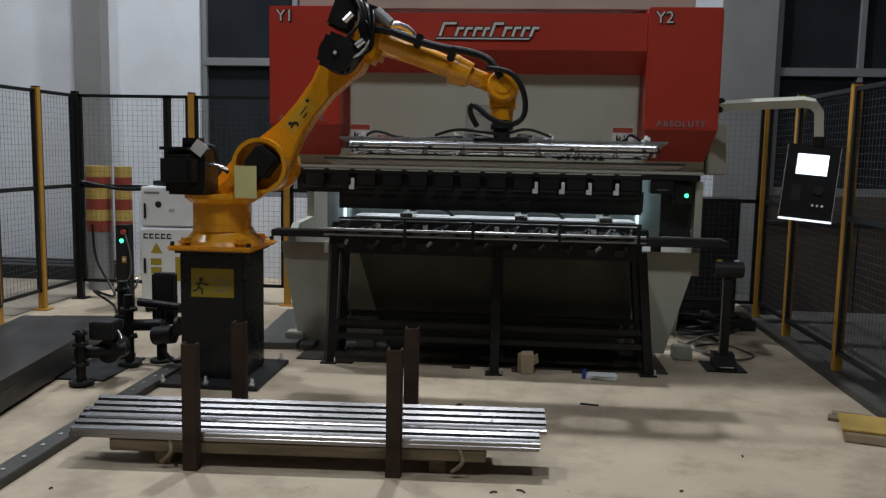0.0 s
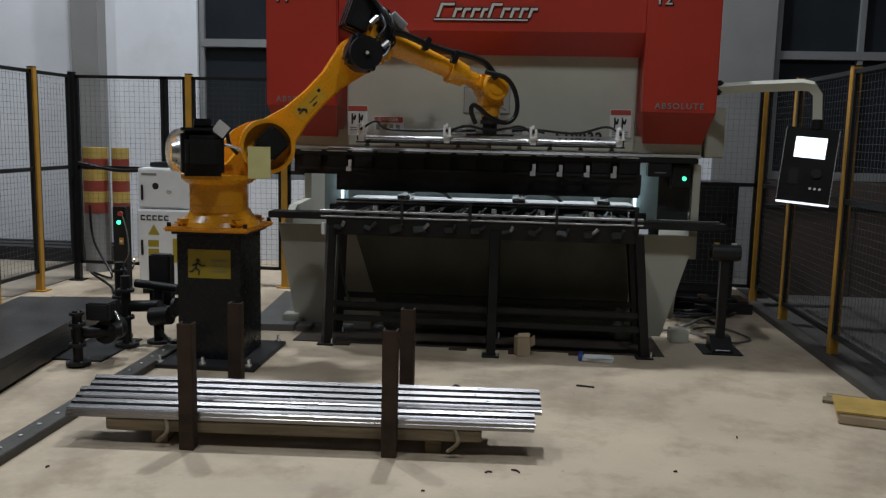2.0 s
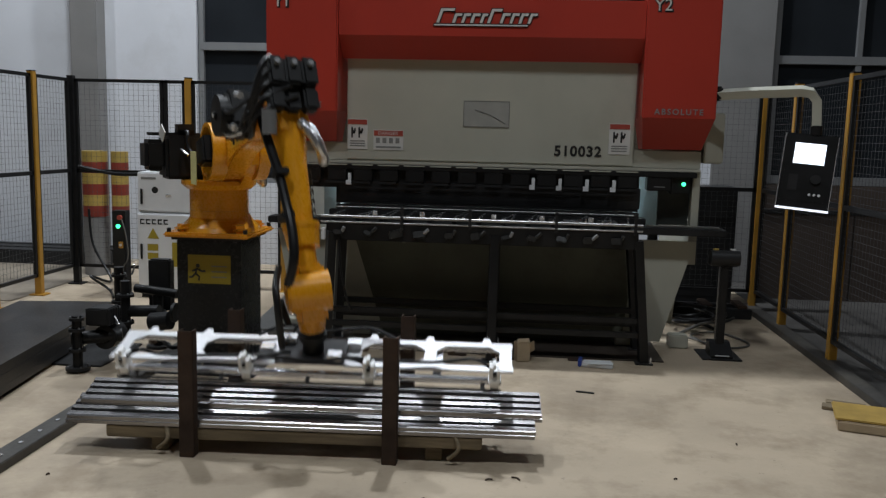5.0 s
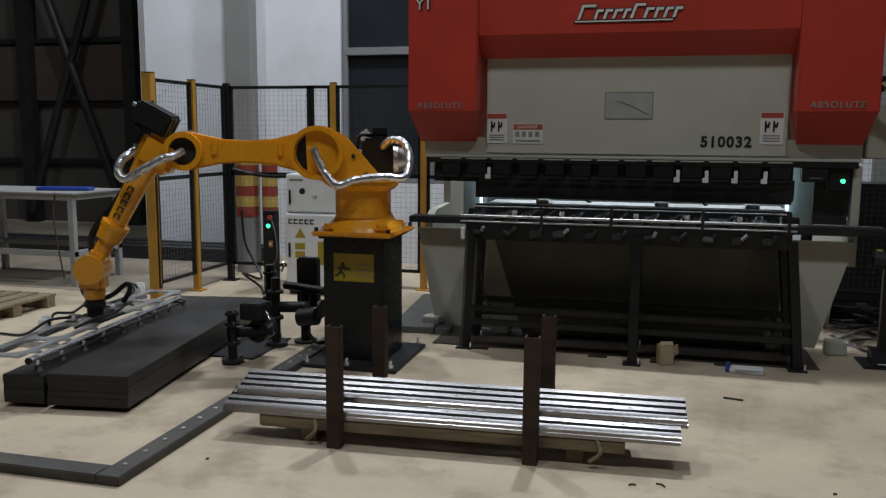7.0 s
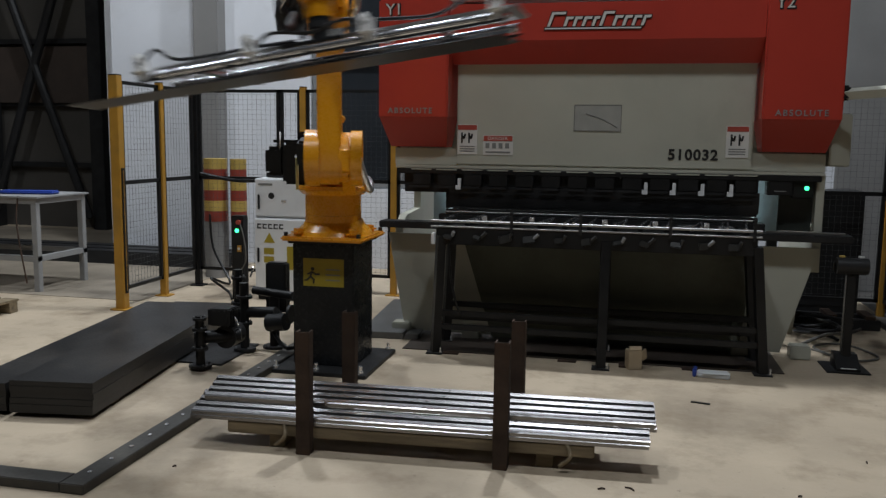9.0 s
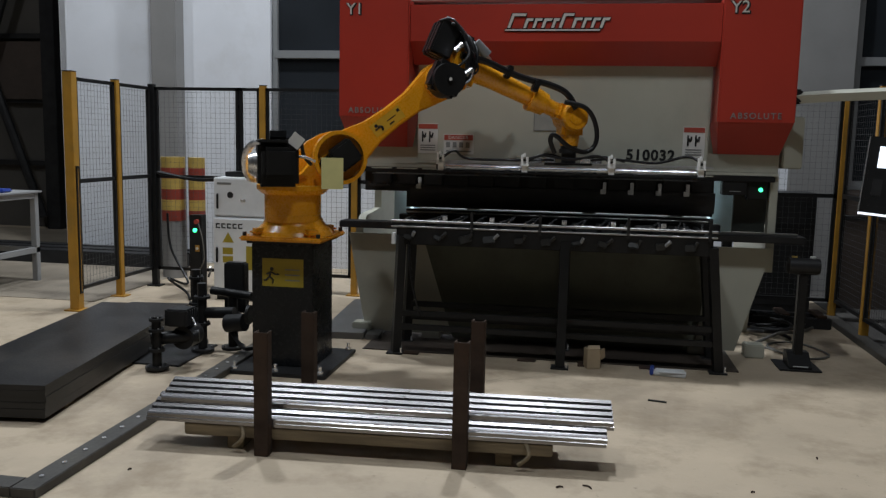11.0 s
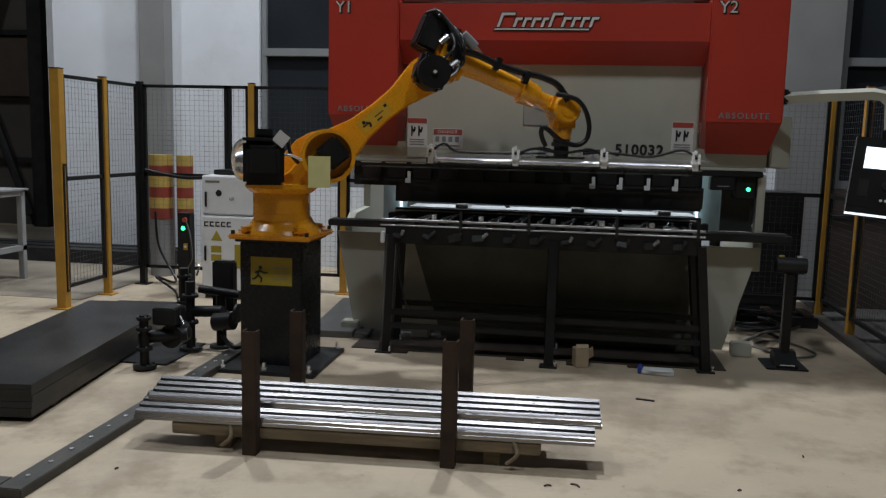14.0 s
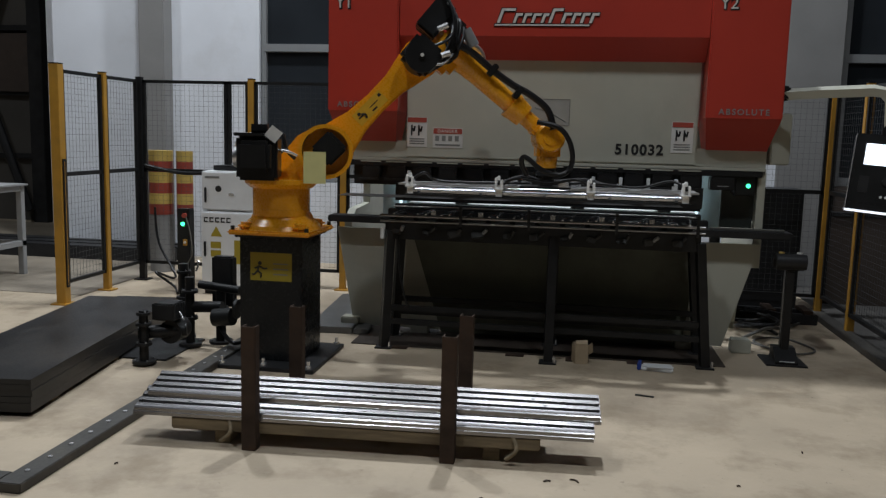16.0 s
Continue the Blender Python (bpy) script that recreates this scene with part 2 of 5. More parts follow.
def thing(name, label, category, at=(0, 0, 0), group="", kind="", turn=0):
    ob = new(name)
    ob.empty_display_size = 0.1
    ob.matrix_basis = pose(*at, 0, 0, turn)
    return tagged(ob, label, category, group, kind)


def bx(name, material, parent, x0, y0, z0, x1, y1, z1, bevel=0.004, label="", kind=""):
    bm = bmesh.new()
    box(bm, x0, y0, z0, x1, y1, z1, bevel)
    return part(name, bm, material, parent, label, kind)


def cy(name, material, parent, p0, p1, r0, r1=None, seg=24, label=""):
    bm = bmesh.new()
    cyl(bm, p0, p1, r0, r1, seg)
    return part(name, bm, material, parent, label)


def tb(name, material, parent, pts, r, label="", seg=10, n=6, crease=0.0):
    bm = bmesh.new()
    tube(bm, pts, r, seg, n, crease)
    return part(name, bm, material, parent, label)


def letters(name, text, size, material, parent, m, depth=0.002, spread=1.0, bold=0.0):
    cu = bpy.data.curves.new(name, "FONT")
    cu.body, cu.size, cu.extrude, cu.space_character, cu.offset = text, size, depth, spread, bold
    ob = new(name, cu)
    me = bpy.data.meshes.new_from_object(ob.evaluated_get(bpy.context.evaluated_depsgraph_get()))
    bpy.data.objects.remove(ob)
    me.materials.clear()
    me.materials.append(material)
    ob = new(name, me)
    ob.parent = parent
    ob.matrix_basis = m
    return ob




def facing(x, y, z):
    """A pose for writing that is read from the camera's side of a wall that runs along x."""
    return pose(x, y, z, 90, 0, 0)


# ---- hall ----
bm = bmesh.new()
box(bm, -16, -14, -0.2, 14, 12.5, 0.0)
tagged(part("floor", bm, CONCRETE), "worn beige concrete factory floor with stains", "floor", kind="structure")
bm = bmesh.new()
box(bm, -16, -14, 9.0, 14, 12.5, 9.2)
tagged(part("ceiling", bm, ROOF), "dark factory hall roof", "ceiling", kind="structure")
WY = 9.6
wall = thing("wall_north", "white plaster factory wall with grey pillars", "wall", (0, 0, 0), kind="structure")
for x0, x1, z0, z1 in ((-6.15, -3.55, 0, 9), (-3.55, -1.4, 0, 0.95), (-3.55, -1.4, 5.5, 9), (-1.4, 2.84, 0, 9)):
    bx("wall_section", PLASTER, wall, x0, WY, z0, x1, WY + 0.25, z1, 0)
bx("wall_section", BROWNWALL, wall, 2.84, WY, 0, 14, WY + 0.25, 1.1, 0, "brown painted lower wall")
bx("wall_section", DARKWALL, wall, 2.84, WY, 5.5, 14, WY + 0.25, 9, 0)
bx("pillar", PILLAR, wall, -4.93, WY - 0.22, 0, -4.62, WY + 0.0, 9, 0.01, "grey concrete pillar")
bx("pillar", PILLAR, wall, 2.25, WY + 0.003, 0, 2.84, WY - 0.03, 9, 0.01)


def window(name, x0, x1, z0, z1, xs, zs, label):
    w = thing(name, label, "window", kind="structure")
    for i, (a, b) in enumerate(zip(xs, xs[1:])):
        for c, d in zip(zs, zs[1:]):
            bx("pane", GLASS, w, a + 0.025, WY + 0.09, c + 0.025, b - 0.025, WY + 0.10, d - 0.025, 0)
    for x in xs:
        bx("window_frame", ALU, w, x - 0.03, WY + 0.04, z0, x + 0.03, WY + 0.14, z1, 0.004)
    for z in zs:
        bx("window_frame", ALU, w, x0 + 0.03, WY + 0.035, z - 0.045, x1 - 0.03, WY + 0.145, z + 0.045, 0.004)
    bx("night_backing", DARKWALL, w, x0, WY + 0.3, z0, x1, WY + 0.32, z1, 0)


window("window_1", -3.55, -1.4, 0.95, 5.5, (-3.51, -2.45, -1.44), (1.0, 2.49, 3.9, 5.45), "dark night window with aluminium frame")
window("window_2", 2.84, 14, 1.1, 5.5, (2.88, 3.74, 5.2, 6.8, 8.4, 10, 11.6, 13.9), (1.15, 2.44, 3.9, 5.45), "dark night window band with grey frames")
wallw = thing("wall_west", "dark steel-clad far hall wall", "wall", kind="structure")
bx("wall_section", DARKWALL, wallw, -16.2, -14, 0, -16, 12.5, 9, 0)
wn = thing("wall_far", "dark far hall wall with steel bracing", "wall", kind="structure")
bx("wall_section", DARKWALL, wn, -16, 12.5, 0, -6.15, 12.7, 9, 0)
bx("wall_section", PLASTER, wn, -6.4, WY + 0.25, 0, -6.15, 12.5, 9, 0)
for i in range(5):
    bx("girt", MATT, wn, -16, 12.40, 1.0 + 1.0 * i, -6.4, 12.498, 1.08 + 1.0 * i, 0)
for x in (-12.5, -10.2, -8.2):
    bx("column", MATT, wn, x - 0.12, 12.2, 0, x + 0.12, 12.39, 9, 0.01)
for a, b in (((-10.1, 0.2), (-8.4, 4.8)), ((-8.3, 0.2), (-10.0, 4.8)), ((-12.4, 0.2), (-10.4, 4.8))):
    tb("brace", MATT, wn, [(a[0], 12.1, a[1]), (b[0], 12.1, b[1])], 0.07, n=1)
bx("louvre_panel", BROWNWALL, wn, -12.2, 12.36, 2.05, -8.4, 12.395, 2.95, 0, "brown louvred panel")
we = thing("wall_east", "dark side wall of the hall", "wall", kind="structure")
bx("wall_section", DARKWALL, we, 14, -14, 0, 14.2, 12.5, 9, 0)
ws = thing("wall_south", "plain wall behind the viewer", "wall", kind="structure")
bx("wall_section", DARKWALL, ws, -16, -14.2, 0, 14, -14, 9, 0)


# ---- press brake ----
press = thing("press_brake", "large red and grey hydraulic press brake with black tooling", "press brake", (0, 0, 0))
YF, YR = 6.28, 6.50


def red_column(x0, x1):
    bm = bmesh.new()
    prism(bm, [(YF, 2.55), (YF, 1.69), (YF + 0.42, 1.69), (YF + 0.42, 2.55)], "x", x0, x1)
    bmesh.ops.bevel(bm, geom=bm.edges[:], offset=0.010, segments=2, affect="EDGES")
    c = part("side_cover", bm, RED, press, "red painted sheet cover")
    # tapered lower end
    bm = bmesh.new()
    top = [bm.verts.new(v) for v in ((x0 + 0.004, YF + 0.004, 1.699), (x1 - 0.004, YF + 0.004, 1.699), (x1 - 0.004, YF + 0.41, 1.699), (x0 + 0.004, YF + 0.41, 1.699))]
    low = [bm.verts.new(v) for v in ((x0 + 0.045, YF + 0.20, 1.475), (x1 - 0.045, YF + 0.20, 1.475), (x1 - 0.045, YF + 0.40, 1.475), (x0 + 0.045, YF + 0.40, 1.475))]
    bm.faces.new(top)
    bm.faces.new(low[::-1])
    for k in range(4):
        bm.faces.new((top[k], low[k], low[(k + 1) % 4], top[(k + 1) % 4]))
    bmesh.ops.recalc_face_normals(bm, faces=bm.faces[:])
    part("cover_taper", bm, RED, c, "tapered lower end of the red cover")
    return c


red_column(-1.73, -1.2)
red_column(1.0, 1.515)
bm = bmesh.new()
prism(bm, [(YF + 0.03, 2.51), (YF + 0.03, 2.25), (YR - 0.04, 2.095), (YR + 0.2, 2.095), (YR + 0.2, 2.51)], "x", -1.198, 0.998)
part("top_cover", bm, RED, press, "red painted sheet cover")
bx("top_beam", GREY, press, -1.55, YR - 0.05, 2.551, 1.35, YR + 0.3, 2.80, 0.01)
for x0, x1 in ((-1.68, -1.36), (1.14, 1.46)):
    bx("cylinder_housing", MATT, press, x0, YR, 2.80, x1, YR + 0.3, 3.1, 0.02)
for x0, x1, t in ((-1.66, -1.60, 0), (1.43, 1.49, 1)):
    bm = bmesh.new()
    prism(bm, [(YR + 0.16, 2.55), (YR + 0.16, 1.32), (YR + 0.62, 1.18), (YR + 0.62, 0.95), (YR + 0.16, 0.93), (YR + 0.03, 0.86), (YR + 0.03, 0.62), (YR + 0.55, 0.60), (YR + 0.80, 0.0), (YR + 1.3, 0.0), (YR + 1.3, 2.55)], "x", x0, x1)
    part("side_frame", bm, GREY, press)
for x0, x1 in ((-1.68, -1.08), (0.93, 1.50)):
    bx("guide_plate", GREY, press, x0, YR + 0.23, 1.36, x1, YR + 0.27, 2.54, 0.004)
bx("rear_guard", GREY, press, 1.50, YR + 0.02, 1.38, 1.64, YR + 0.5, 1.75, 0.01)
# ram, which slides up and down
RAM_TOP = 2.40
ram_bm = bmesh.new()
box(ram_bm, -1.17, YR, 1.41, 0.985, YR + 0.08, RAM_TOP, 0.004)
box(ram_bm, -1.66, YR + 0.01, 1.40, 1.48, YR + 0.10, 1.53, 0.004)
ram = part("ram", ram_bm, GREY, press, "grey painted ram plate")
bx("lower_edge", GREY, ram, -1.645, YR - 0.03, 1.375, 1.475, YR + 0.12, 1.400, 0.004)
bx("clamp_rail", BLACK, ram, -1.62, YR - 0.05, 1.335, 1.45, YR + 0.10, 1.374, 0.004)
bx("clamp_backing", BLACK, ram, -1.58, YR + 0.005, 1.19, 1.04, YR + 0.06, 1.334, 0)
bx("clamp_backing", BLACK, ram, -1.25, YR + 0.005, 1.07, 1.04, YR + 0.06, 1.1895, 0)
bx("safety_head", BLACK, ram, 1.09, YR - 0.05, 1.235, 1.26, YR + 0.05, 1.334, 0.006, "black safety laser head")
bx("head_label", ALU, ram, 1.14, YR - 0.0515, 1.262, 1.22, YR - 0.0505, 1.268, 0)
for i in range(13):
    x = -1.43 + i * 0.198
    bx("tool_clamp", BLACK, ram, x - 0.07, YR - 0.055, 1.245, x + 0.07, YR + 0.004, 1.334, 0.006)
    bx("clamp_bar", MATT, ram, x - 0.095, YR - 0.07, 1.225, x + 0.06, YR - 0.056, 1.244, 0.003)
    bx("rail_edge", GREY, ram, x - 0.085, YR - 0.056, 1.364, x + 0.075, YR - 0.051, 1.373, 0)
    if i in (1, 8, 9, 10, 11):
        bx("clamp_key", WHITEPL, ram, x + 0.072, YR - 0.078, 1.218, x + 0.112, YR - 0.045, 1.252, 0.002)
        bx("clamp_key", WHITEPL, ram, x + 0.088, YR - 0.078, 1.2525, x + 0.112, YR - 0.045, 1.305, 0.002)
bm = bmesh.new()
prism(bm, [(YR - 0.02, 1.244), (YR - 0.02, 1.16), (YR + 0.0, 1.10), (YR + 0.003, 1.09), (YR + 0.004, 1.16), (YR + 0.0045, 1.244)], "x", -1.22, 1.05)
part("punch", bm, MATT, ram, "dark steel bending punch")
for k, c in enumerate("510032"):
    letters("digit", c, 0.105, INK, ram, facing(0.40 + 0.0595 * k, YR - 0.004, 1.475), 0.001, 1.0, 0.0035)


def warn_sign(x, z):
    s = bx("warning_sign", WHITE, ram, x, YR - 0.006, z, x + 0.155, YR - 0.001, z + 0.225, 0)
    bx("sign_band", REDST, s, x + 0.004, YR - 0.009, z + 0.185, x + 0.151, YR - 0.0062, z + 0.221, 0)
    for k in range(2):
        bm = bmesh.new()
        box(bm, x + 0.03 + 0.055 * k, YR - 0.0085, z + 0.085, x + 0.042 + 0.055 * k, YR - 0.0062, z + 0.165)
        tube(bm, [(x + 0.035 + 0.055 * k, YR - 0.008, z + 0.15), (x + 0.052 + 0.055 * k, YR - 0.008, z + 0.12), (x + 0.06 + 0.055 * k, YR - 0.008, z + 0.155)], 0.007, 6)
        part("pictogram", bm, INK, s)
    for k in range(3):
        bx("print_line", GREYINK, s, x + 0.02, YR - 0.0085, z + 0.02 + 0.018 * k, x + 0.135, YR - 0.0062, z + 0.028 + 0.018 * k, 0)


warn_sign(-1.185 + 0.02, 1.487)
warn_sign(0.80, 1.495)
s = bx("danger_sign", WHITE, ram, -0.965, YR - 0.006, 1.485, -0.735, YR - 0.001, 1.635, 0)
bx("sign_band", REDST, s, -0.96, YR - 0.009, 1.590, -0.74, YR - 0.0062, 1.630, 0)
letters("danger_word", "DANGER", 0.036, WHITE, s, facing(-0.93, YR - 0.0095, 1.598), 0.0004, 1.1)
for k in range(4):
    bx("pictogram", GREYINK, s, -0.945 + 0.05 * k, YR - 0.0085, 1.535, -0.915 + 0.05 * k, YR - 0.0062, 1.575, 0)
bx("print_line", GREYINK, s, -0.945, YR - 0.0085, 1.50, -0.755, YR - 0.0062, 1.512, 0)
s = bx("capacity_plate", mat("etched_plate", (0.40, 0.40, 0.37), 0.4, 0.2), ram, -0.285, YR - 0.005, 1.672, 0.06, YR - 0.001, 1.865, 0)
bm = bmesh.new()
for a in ((-0.285, 1.672, 0.06, 1.677), (-0.285, 1.860, 0.06, 1.865), (-0.285, 1.672, -0.28, 1.865), (0.055, 1.672, 0.06, 1.865)):
    box(bm, a[0], YR - 0.007, a[1], a[2], YR - 0.0052, a[3])
tube(bm, [(-0.20, YR - 0.006, 1.80), (-0.08, YR - 0.006, 1.76), (0.03, YR - 0.006, 1.70)], 0.004, 6)
part("diagram_line", bm, GREYINK, s)
# writing on the red covers
letters("cover_word", "ABSOLUTE", 0.058, PRINT, press, facing(-1.655, YF - 0.006, 1.724), 0.002, 1.30, 0.0008)
letters("cover_word", "ABSOLUTE", 0.058, PRINT, press, facing(1.085, YF - 0.006, 1.724), 0.002, 1.30, 0.0008)
letters("cover_mark", "Y1", 0.115, WHITE, press, facing(-1.675, YF - 0.006, 2.44), 0.002)
letters("cover_mark", "Y2", 0.115, WHITE, press, facing(1.045, YF - 0.006, 2.44), 0.002)
for mark, x in (("Y1", -1.675), ("Y2", 1.045)):
    letters("mark_shadow", mark, 0.115, INK, press, facing(x + 0.005, YF - 0.0025, 2.436), 0.001, 1.0, 0.006)
yl = YF + 0.016


def emblem_strokes(grow, y0, y1):
    bm = bmesh.new()

    def slant(x0, x1, z0, z1):
        k = 0.35
        prism(bm, [(x0 - grow + (z0 - 2.33) * k, z0 - grow), (x1 + grow + (z0 - 2.33) * k, z0 - grow), (x1 + grow + (z1 - 2.33) * k, z1 + grow), (x0 - grow + (z1 - 2.33) * k, z1 + grow)], "y", y0, y1)
    slant(-0.50, 0.17, 2.322, 2.332)
    x = -0.49
    for w, h in ((0.10, 0.10), (0.05, 0.066), (0.05, 0.066), (0.055, 0.066), (0.04, 0.066), (0.075, 0.10), (0.055, 0.07), (0.05, 0.07), (0.05, 0.07), (0.05, 0.07)):
        slant(x, x + 0.020, 2.342, 2.342 + h)
        slant(x + 0.0205, x + w, 2.342 + h - 0.018, 2.342 + h)
        x += w + 0.014
    return bm


part("emblem_shadow", emblem_strokes(0.006, yl + 0.006, yl + 0.0135), INK, press, "black outline of the maker emblem")
part("emblem", emblem_strokes(0.0, yl, yl + 0.0058), WHITE, press, "white slanted maker emblem")
# bed, die, lit back gauge space
bx("bed_rail", MATT, press, -1.74, YR - 0.165, 0.855, 1.66, YR + 0.0, 0.905, 0.006)
# bed panel; its dark colour includes the table's shade
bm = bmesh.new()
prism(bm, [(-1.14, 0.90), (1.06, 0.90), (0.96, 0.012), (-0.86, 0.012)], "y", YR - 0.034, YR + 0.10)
part("bed", bm, BED, press, "green bed panel, darkened by the table's shade in its colour")
for x0, x1, x2, x3 in ((-1.70, -0.95, -0.80, -1.56), (1.47, 0.95, 0.90, 1.25)):
    bm = bmesh.new()
    prism(bm, [(x0, 0.80), (x1, 0.80), (x2, 0.03), (x3, 0.03)], "y", YR - 0.03, YR + 0.003)
    part("bed_leg", bm, GREY, press)
bx("die_holder", MATT, press, -1.30, YR - 0.02, 0.906, 1.10, YR + 0.08, 0.96, 0.004)
bx("die", MATT, press, -1.25, YR + 0.0, 0.961, 1.05, YR + 0.06, 1.0, 0.004)
for x in (-1.58, -1.02, 0.98, 1.38):
    bx("foot_block", GREY, press, x - 0.07, YR - 0.10, 0.0, x + 0.07, YR + 0.02, 0.10, 0.008)
bx("inner_panel", TEAL, press, -1.42, YR + 0.75, 0.80, 1.25, YR + 0.77, 1.35, 0, "pale panel behind the die, lit from within")
bx("inner_panel", TEAL, press, 1.05, YR + 0.42, 0.86, 1.25, YR + 0.44, 1.36, 0)
bx("inner_panel", TEAL, press, -1.44, YR + 0.42, 0.86, -1.24, YR + 0.44, 1.30, 0)
bx("work_light", LEDSTRIP, press, -1.29, YR + 0.36, 0.95, -1.27, YR + 0.38, 1.19, 0)
bx("work_light", LEDSTRIP, press, -1.35, YR + 0.70, 1.30, 1.2, YR + 0.72, 1.33, 0, "lit cold white work light strip")
bx("work_light", LEDSTRIP, press, 1.055, YR + 0.36, 0.95, 1.075, YR + 0.38, 1.30, 0)
bx("light_head", BLACK, press, 1.265, YR - 0.02, 1.15, 1.41, YR + 0.10, 1.325, 0.01)
bx("rear_door", mat("dark_green_paint", (0.022, 0.026, 0.022), 0.5), press, 1.20, YR + 0.11, 0.906, 1.43, YR + 0.14, 1.39, 0.003)
cy("indicator_lamp", GREENLED, press, (1.36, YR - 0.022, 1.225), (1.36, YR - 0.03, 1.225), 0.015)
bx("slide_post", GREY, press, 1.43, YR - 0.0, 0.906, 1.485, YR + 0.1, 1.33, 0.006)
bx("ruler", DULLRAIL, press, 1.10, YR - 0.10, 0.906, 1.62, YR - 0.06, 0.92, 0.002)
# back gauge fingers
for x in (-0.75, 0.15, 0.80):
    bx("gauge_finger", CHROME, press, x - 0.05, YR + 0.16, 0.995, x + 0.05, YR + 0.5, 1.03, 0.006)
    tb("gauge_cable", HOSE, press, [(x, YR + 0.4, 1.03), (x + 0.12, YR + 0.42, 1.06), (x + 0.28, YR + 0.45, 1.04), (x + 0.35, YR + 0.5, 0.98)], 0.014)
bx("gauge_beam", WHITEPL, press, -1.2, YR + 0.3, 0.955, 1.05, YR + 0.62, 0.99, 0.004)

# ---- control panel on its swing arm ----
panel = thing("control_panel", "hanging black control panel with lit screen on grey arm", "control panel", (0, 0, 0))
bm = bmesh.new()
PY = 6.10
tube(bm, [(1.50, PY + 0.25, 1.87), (1.75, PY + 0.12, 1.885), (2.03, PY, 1.895), (2.09, PY, 1.885), (2.135, PY, 1.83), (2.145, PY, 1.66)], 0.042, 4, 1)
part("swing_arm", bm, GREY, panel, "grey painted square arm")
bx("arm_joint", BLACK, panel, 1.47, PY + 0.2, 1.83, 1.56, PY + 0.33, 1.93, 0.012)
cy("neck", BLACK, panel, (2.145, PY, 1.665), (2.145, PY, 1.60), 0.04)
bm = bmesh.new()
box(bm, -0.17, -0.045, -0.26, 0.17, 0.045, 0.26, 0.012)
hmi = part("housing", bm, BLACK, panel)
hmi.matrix_basis = pose(2.10, PY - 0.01, 1.345, -8, 4.5, -16)
bx("screen", SCREEN, hmi, -0.098, -0.050, 0.055, 0.098, -0.046, 0.195, 0, "lit white screen")
bx("front_plate", BLACK, hmi, -0.145, -0.0475, -0.20, 0.145, -0.0455, 0.03, 0)
bx("keypad", MATT, hmi, -0.11, -0.051, -0.13, -0.05, -0.0478, -0.02, 0)
cy("dial", MATT, hmi, (0.06, -0.047, -0.045), (0.06, -0.062, -0.045), 0.032)
for k in range(3):
    cy("button", WHITEPL, hmi, (0.035 + 0.03 * k, -0.047, -0.15), (0.035 + 0.03 * k, -0.056, -0.15), 0.009, seg=12)
bx("light_edge", EDGE, hmi, -0.168, -0.052, -0.262, 0.168, -0.046, -0.247, 0, "glowing bottom edge")
for sx in (-0.169, 0.163):
    bx("trim", CHROME, hmi, sx, -0.050, -0.246, sx + 0.006, -0.046, 0.255, 0)

# ---- two-hand station with pedal ----
st = thing("two_hand_station", "black pedestal with two-hand buttons and foot plate", "control stand", (1.63, 6.22, 0))
bx("foot_plate", MATT, st, -0.14, -0.13, 0.0, 0.14, 0.16, 0.012, 0.003)
bx("post", BLACK, st, -0.03, -0.02, 0.0125, 0.03, 0.04, 0.66, 0.006)
bm = bmesh.new()
cyl(bm, (-0.10, 0, 0.72), (0.10, 0, 0.72), 0.055)
box(bm, -0.10, -0.02, 0.66, 0.10, 0.09, 0.74, 0.01)
part("button_box", bm, MATT, st, "dark grey button housing")
for x in (-0.06, 0.06):
    cy("button", REFLYEL if x < 0 else WHITE, st, (x, 0.02, 0.775), (x, 0.02, 0.785), 0.020)
bm = bmesh.new()
prism(bm, [(-0.11, 0.0125), (-0.11, 0.03), (0.0, 0.11), (0.08, 0.11), (0.08, 0.0125)], "x", -0.075, 0.075)
part("pedal_hood", bm, BLACK, st)
bx("pedal_lip", WHITEPL, st, -0.05, -0.115, 0.03, 0.05, -0.111, 0.036, 0)

# ---- feeding table ----
UNIT = mat("dull_grey_casting", (0.032, 0.032, 0.031), 0.5, 0.3, 0.25, 20)
table = thing("support_table", "black steel support table with roller rails", "table", (0, 0, 0))
TF, TR = 5.86, 6.33
for z0, z1, y in ((0.955, 0.975, TF), (0.920, 0.934, TF - 0.004), (0.985, 0.999, TR)):
    bm = bmesh.new()
    cyl(bm, (-1.22, y + 0.012, (z0 + z1) / 2), (0.99, y + 0.012, (z0 + z1) / 2), (z1 - z0) / 2, seg=20)
    part("rail", bm, DULLRAIL, table, "worn steel rail")
for i in range(13):
    x = -1.16 + i * 0.17
    bx("cross_slat", BLACK, table, x, TF + 0.052, 0.935, x + 0.035, TR - 0.002, 0.955, 0.003)
    k = (i * 2) % 3
    cy("roller", STEEL, table, (x + 0.02, TF + 0.10, 0.968), (x + 0.055 + 0.02 * k, TF + 0.36, 0.985), 0.007, seg=10)
    if k:
        cy("roller", STEEL, table, (x + 0.075, TF + 0.12, 0.968), (x + 0.10, TF + 0.34, 0.985), 0.007, seg=10)
    if i in (1, 3, 6, 8, 10):
        bx("sensor_block", CHROME, table, x + 0.10, TF + 0.20, 0.957, x + 0.135, TF + 0.24, 0.992, 0.003)
bx("feed_plate", STEEL, table, 0.47, TF + 0.10, 0.957, 0.60, TF + 0.34, 0.963, 0.002)
bx("feed_plate", STEEL, table, 0.74, TF + 0.12, 0.957, 0.84, TF + 0.36, 0.963, 0.002)
